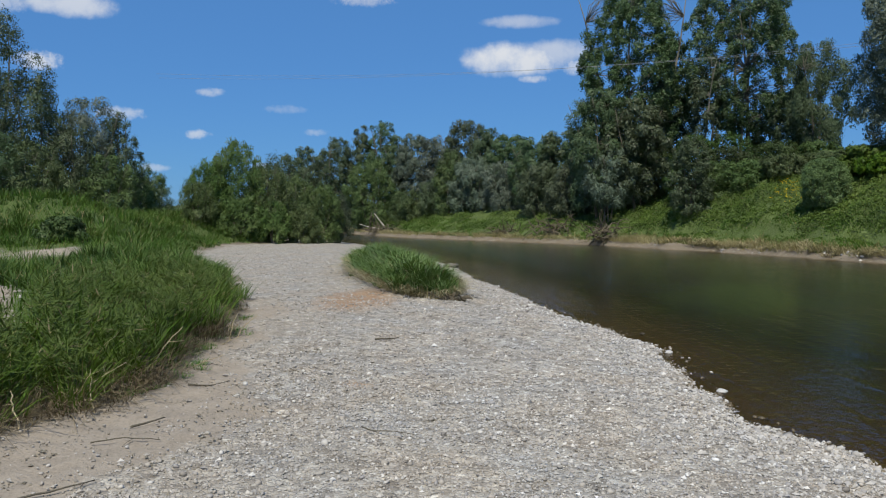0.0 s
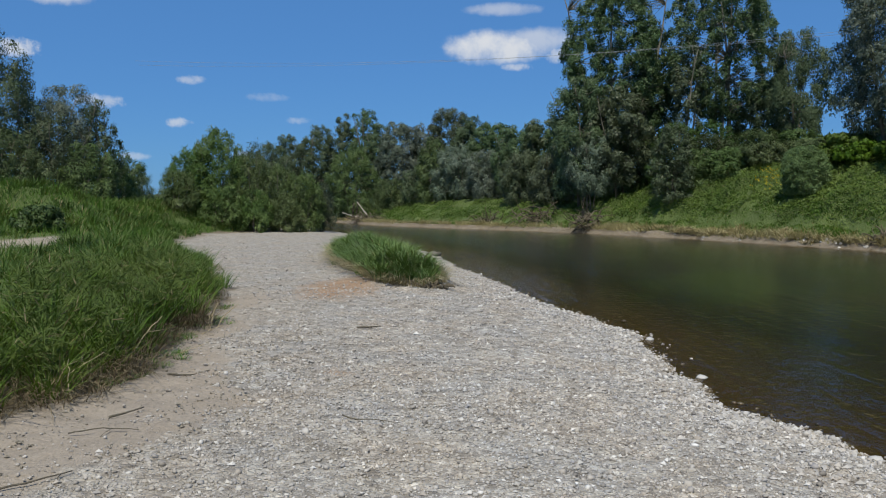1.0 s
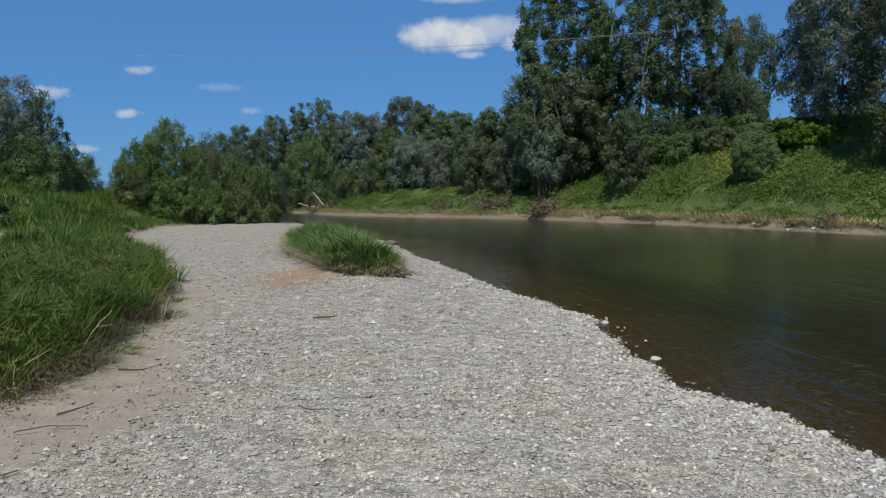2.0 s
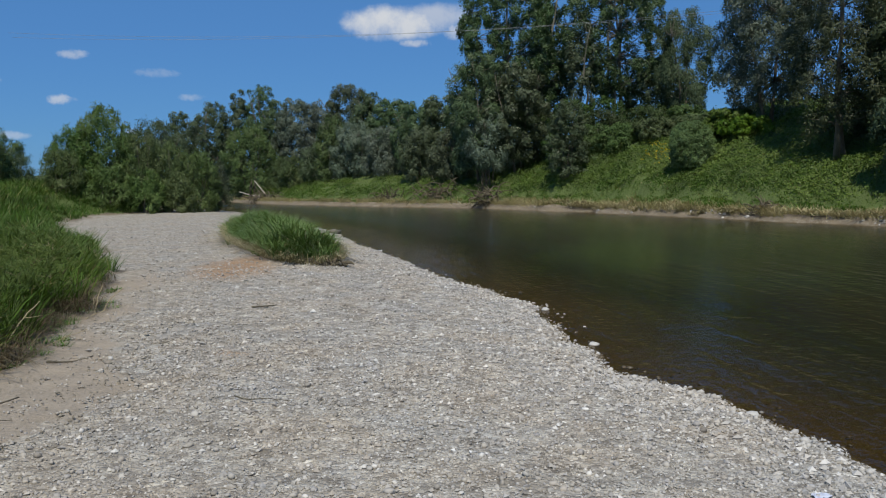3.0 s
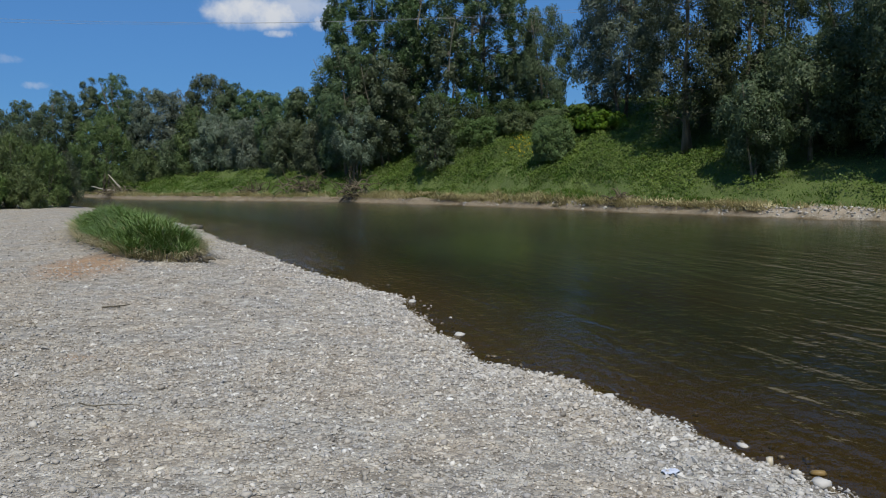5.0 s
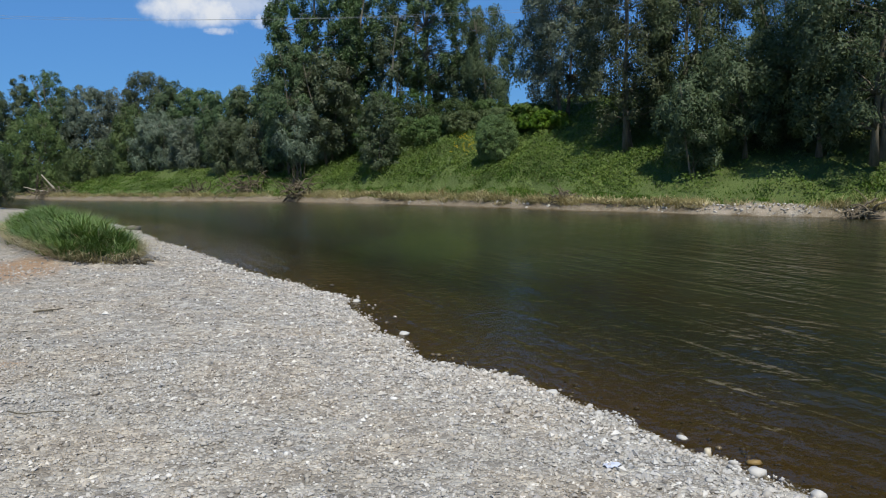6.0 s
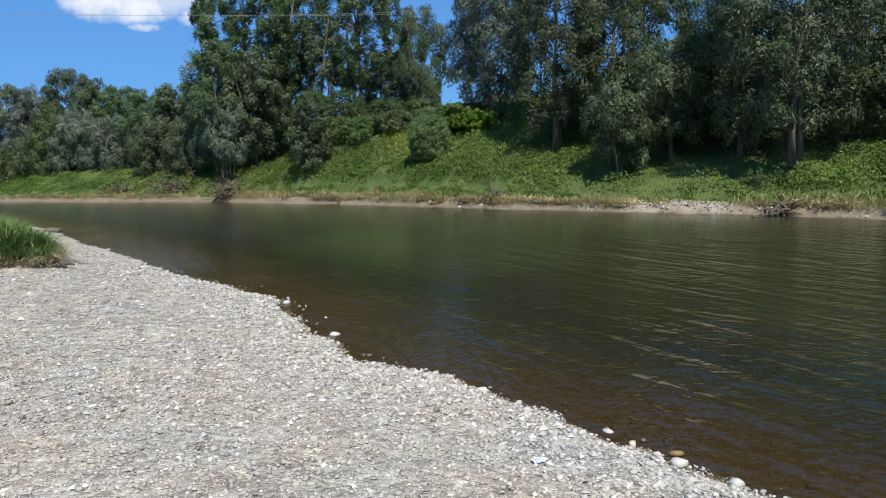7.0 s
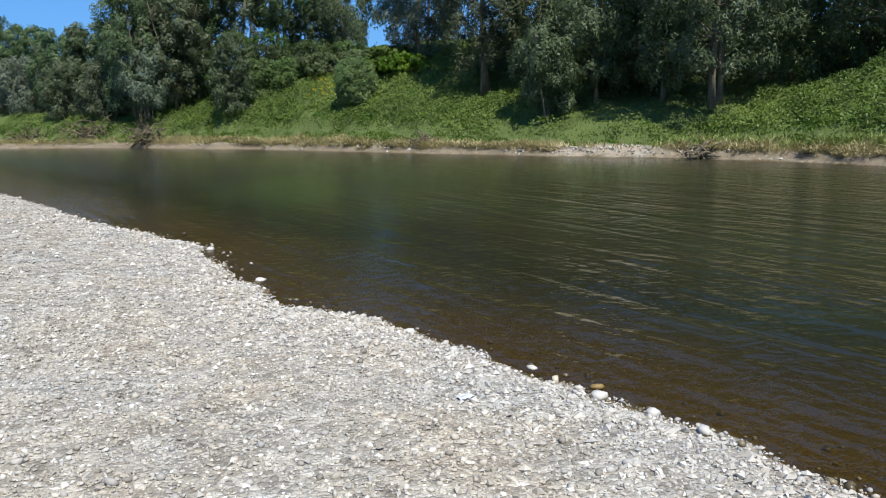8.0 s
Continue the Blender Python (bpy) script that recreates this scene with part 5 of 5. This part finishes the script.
for x, y, size, flat, label, mat in (
        (3.32, 5.72, 0.15, 0.35, "flat pale stone at the water's edge", PALE), (3.59, 4.42, 0.13, 0.35, "flat pale stone at the water's edge", PALE),
        (3.52, 4.08, 0.10, 0.85, "round cream-coloured stone at the water's edge", CREAM), (3.55, 3.88, 0.08, 0.6, "small pale stone lying in the shallows", PALE),
        (3.68, 3.86, 0.12, 0.5, "ochre stone under shallow water", OCHRE), (3.54, 3.68, 0.14, 0.55, "rounded white stone at the water's edge", PALE),
        (3.62, 3.30, 0.13, 0.6, "rounded white stone at the water's edge", PALE), (3.66, 2.96, 0.14, 0.5, "rounded white stone at the water's edge", PALE),
        (3.12, 10.95, 0.22, 0.3, "flat pale stones on the gravel spit", PALE), (3.02, 8.55, 0.2, 0.3, "flat pale stones on the gravel spit", PALE),
        (-1.86, 7.45, 0.09, 0.6, "white pebble on the sandy gravel", PALE), (3.25, 9.6, 0.09, 0.5, "small stone standing out of the water", STONE), (3.2, 10.6, 0.08, 0.5, "small stone standing out of the water", STONE)):
    river_stone(x, y, size * 0.78, flat, label, mat)
tagged(river_stone(0.3, 28.6, 0.62, 0.34, "low grey-brown boulder beside the grass island", plain_material("weathered_boulder", (0.14, 0.125, 0.10), 0.85)), category="boulder")


def plastic_scrap(x, y, wide):
    """A crumpled torn piece of thin sheet lying on the stones."""
    k = 9
    u, v = np.meshgrid(np.linspace(-1, 1, k), np.linspace(-1, 1, k))
    fold = 0.10 * wob(u, v, 1.1, 71) + 0.05 * wob(u, v, 0.5, 72)
    px_, py_ = u * (1 - 0.25 * v**2) + 0.12 * wob(u, v, 0.8, 73), v * 0.7 * (1 - 0.2 * u**2) + 0.12 * wob(u, v, 0.8, 74)
    top = np.stack([px_, py_, fold + 0.16], -1).reshape(-1, 3) * wide / 2
    i, j = np.meshgrid(np.arange(k - 1), np.arange(k - 1), indexing="ij")
    quad = np.stack([i * k + j, i * k + j + 1, (i + 1) * k + j + 1, (i + 1) * k + j], -1).reshape(-1, 4)
    under = top - np.array([0, 0, 0.0015])
    faces = np.concatenate([quad, quad[:, ::-1] + k * k])
    ob = part("plastic_scrap", mesh_from("plastic_scrap", np.concatenate([top, under]), faces, np.full(len(faces), 4), plain_material("pale_blue_plastic", (0.56, 0.61, 0.73), 0.4), True))
    ob.location = (x, y, float(ground_z(x, y)) + 0.006)
    return tagged(ob, "crumpled pale blue plastic scrap lying on the gravel", "litter")


plastic_scrap(2.72, 3.94, 0.11)


def stick(name, label, line, thick, mat, twigs=0, category="stick"):
    """A dead branch: a crooked tapered bar, with a few side twigs."""
    tubes = Tubes(6)
    line = np.array(line, float)
    t = np.linspace(0, 1, 9)
    fine = np.stack([np.interp(t, np.linspace(0, 1, len(line)), line[:, k]) for k in range(3)], 1)
    fine[1:-1] += rng.normal(0, 0.012 * np.linalg.norm(line[-1] - line[0]), (7, 3)) * np.array([1, 1, 0.3])
    start = fine[0].copy()
    fine -= start
    tubes.add(fine, thick * np.linspace(1, 0.45, 9))
    for _ in range(twigs):
        i = rng.integers(3, 8)
        tubes.add(bent(fine[i], rng.normal(size=3) * np.array([1, 1, 0.4]) + (fine[-1] - fine[0]), np.linalg.norm(fine[-1]) * 0.3, 4, 0.2), thick * 0.5 * np.linspace(1, 0.4, 5))
    ob = part(name, tubes.mesh(name, mat))
    ob.location = start
    return tagged(ob, label, category)


def lying(points, lift=0.012):
    return [(x, y, float(ground_z(x, y)) + lift) for x, y in points]


stick("driftwood_stick", "dark dry stick lying on the gravel", lying([(-0.87, 10.2), (-0.72, 10.28), (-0.58, 10.4)], 0.03), 0.014, STICK, 1)
stick("driftwood_stick", "thin bent twig lying on the gravel", lying([(-0.61, 5.92), (-0.52, 5.82), (-0.39, 5.81), (-0.21, 5.72)], 0.035), 0.006, STICK, 2)
stick("driftwood_stick", "dark dry stick lying on the sand", lying([(-2.33, 5.9), (-2.25, 6.0), (-2.16, 6.14)], 0.02), 0.010, STICK)
stick("driftwood_stick", "long thin twig lying on the sand", lying([(-2.42, 5.42), (-2.2, 5.44), (-1.97, 5.5)], 0.02), 0.006, STICK, 1)
stick("driftwood_stick", "dark dry stick lying on the sand", lying([(-2.45, 4.30), (-2.25, 4.48), (-2.05, 4.64)], 0.02), 0.008, STICK, 1)
stick("driftwood_stick", "short dark stick on the sandy path", lying([(-2.35, 7.3), (-2.18, 7.42), (-2.05, 7.6)], 0.02), 0.010, STICK)
for base, tip, thick in (((-3.0, 8.1), (-2.72, 8.3, 0.42), 0.009), ((-2.74, 10.2), (-2.66, 10.3, 0.34), 0.010), ((-2.68, 10.3), (-2.50, 10.45, 0.26), 0.009), ((-3.05, 5.72), (-3.28, 6.0, 0.26), 0.008),
                         ((-2.80, 6.35), (-3.0, 6.75, 0.30), 0.007), ((-3.14, 6.3), (-2.75, 6.9, 0.32), 0.005), ((-2.66, 8.15), (-2.30, 8.35, 0.14), 0.006), ((-2.7, 10.1), (-2.75, 10.2, 0.18), 0.008),
                         ((-2.75, 6.75), (-3.0, 7.0, 0.28), 0.006), ((-3.3, 7.4), (-2.9, 7.1, 0.4), 0.004), ((-2.72, 9.6), (-2.45, 9.7, 0.12), 0.006)):
    z = float(ground_z(*base)) - 0.02
    stick("dry_stalk", "dry straw-coloured stalk standing in the grass", [(*base, z), ((base[0] + tip[0]) / 2 - 0.02, (base[1] + tip[1]) / 2, z + tip[2] * 0.55), (tip[0], tip[1], z + tip[2])], thick, STALK, 1, "stalk")


def root_wad(x, y, wide, high, label, seed_way, pale=False):
    """A tangle of washed-out roots and branches on the bank."""
    z = float(ground_z(x, y)) - 0.1
    thing = empty("root_tangle", (x, y, z), label, "driftwood", "washed-out roots on the far bank")
    tubes = Tubes(5)
    for _ in range(95):
        start = np.array([rng.normal(0, wide * 0.3), rng.normal(0, wide * 0.15), rng.uniform(0, high * 0.5)])
        way = np.array([rng.normal() + seed_way[0], rng.normal() * 0.6 + seed_way[1], rng.normal() * 0.6 + 0.15])
        tubes.add(bent(start, way, rng.uniform(0.3, 0.8) * wide, 6, 0.3, 0.3), rng.uniform(0.015, 0.06) * np.linspace(1, 0.3, 7))
    part("root_mass", tubes.mesh("root_mass", ROOTS), thing)
    if pale:
        for name, line, thick in (("log", [(-0.9, 0, 1.9), (0.0, 0.0, 0.75), (0.55, 0, 0.05)], 0.10), ("log", [(-2.2, 0, 0.85), (-1.2, 0.1, 0.55), (0.3, 0.2, 0.3)], 0.08)):
            log = Tubes(7)
            pts = np.array(line, float)
            log.add(np.stack([np.interp(np.linspace(0, 2, 9), [0, 1, 2], pts[:, k]) for k in range(3)], 1) + rng.normal(0, 0.03, (9, 3)), thick * np.linspace(0.45, 1, 9))
            part(name, log.mesh(name, DRIFTWOOD), thing, "bleached fallen trunk")
    return thing


root_wad(10.4, 50.5, 2.0, 1.9, "dark clump of washed-out roots on the bank", (-0.3, -0.3))
root_wad(8.1, 56.4, 2.4, 1.5, "tangle of dead branches hanging over the bank", (-0.5, -0.4))
root_wad(4.9, 61.0, 1.8, 0.5, "tangle of dead branches by the water", (-0.5, -0.4))
root_wad(18.4, 31.6, 0.9, 0.6, "dark washed-out hollow with roots in the bank", (0.0, -0.4))
root_wad(22.3, 19.2, 1.3, 0.5, "overhanging sod with roots at the bank's edge", (0.0, -0.4))
root_wad(0.12, 15.75, 0.45, 0.22, "dark roots under the washed-out end of the grass island", (0.2, -0.3))
root_wad(-5.6, 75.3, 2.6, 1.3, "bleached fallen tree among driftwood on the far shore", (-0.6, -0.2), True)


def cable(name, a, b, label, sag, reach):
    """An overhead line through two points, running on past both."""
    a, b = np.array(a, float), np.array(b, float)
    t = np.linspace(-reach, 1 + reach, 40)
    line = a + (b - a) * t[:, None]
    line[:, 2] += sag * ((t - 0.5) ** 2 - 0.25)
    tubes = Tubes(5)
    tubes.add(line - line[0], np.full(40, 0.007))
    ob = part(name, tubes.mesh(name, CABLE))
    ob.location = line[0]
    return tagged(ob, label, "power line", "overhead line", "structure")


cable("power_line", (8.3, 45.3, 9.94), (20.9, 41.1, 10.18), "pale overhead cable in front of the poplars", 0.25, 2.2)
cable("power_line", (8.3, 45.9, 10.05), (20.9, 41.7, 10.42), "pale overhead cable in front of the poplars", 0.25, 2.2)

# the nearest stones of the bar, each a piece of its own
SHAPES = []
for i in range(24):
    me = mesh_from("stone", pebble_verts(FINE, np.zeros((1, 3)), np.ones(1), np.array([rng.uniform(0.35, 0.7)]))[0], FINE[1], np.full(24, 4), STONE, True)
    SHAPES.append(me)
p = scatter(900, -1.8, 3.5, 2.4, 6.4, lambda x, y, dn, dt, df: (dn > 0.1) * smooth(-0.3, -0.8, dt) * 1.0)[:300]
for i, (x, y, z) in enumerate(p):
    size = float(np.clip(rng.lognormal(math.log(0.033), 0.3), 0.022, 0.065))
    stone = part("stone", SHAPES[i % 24], ground)
    stone.matrix_basis = Matrix.LocRotScale((x, y, z + 0.004), Euler((0, 0, rng.uniform(0, 6.28))), (size, size, size))
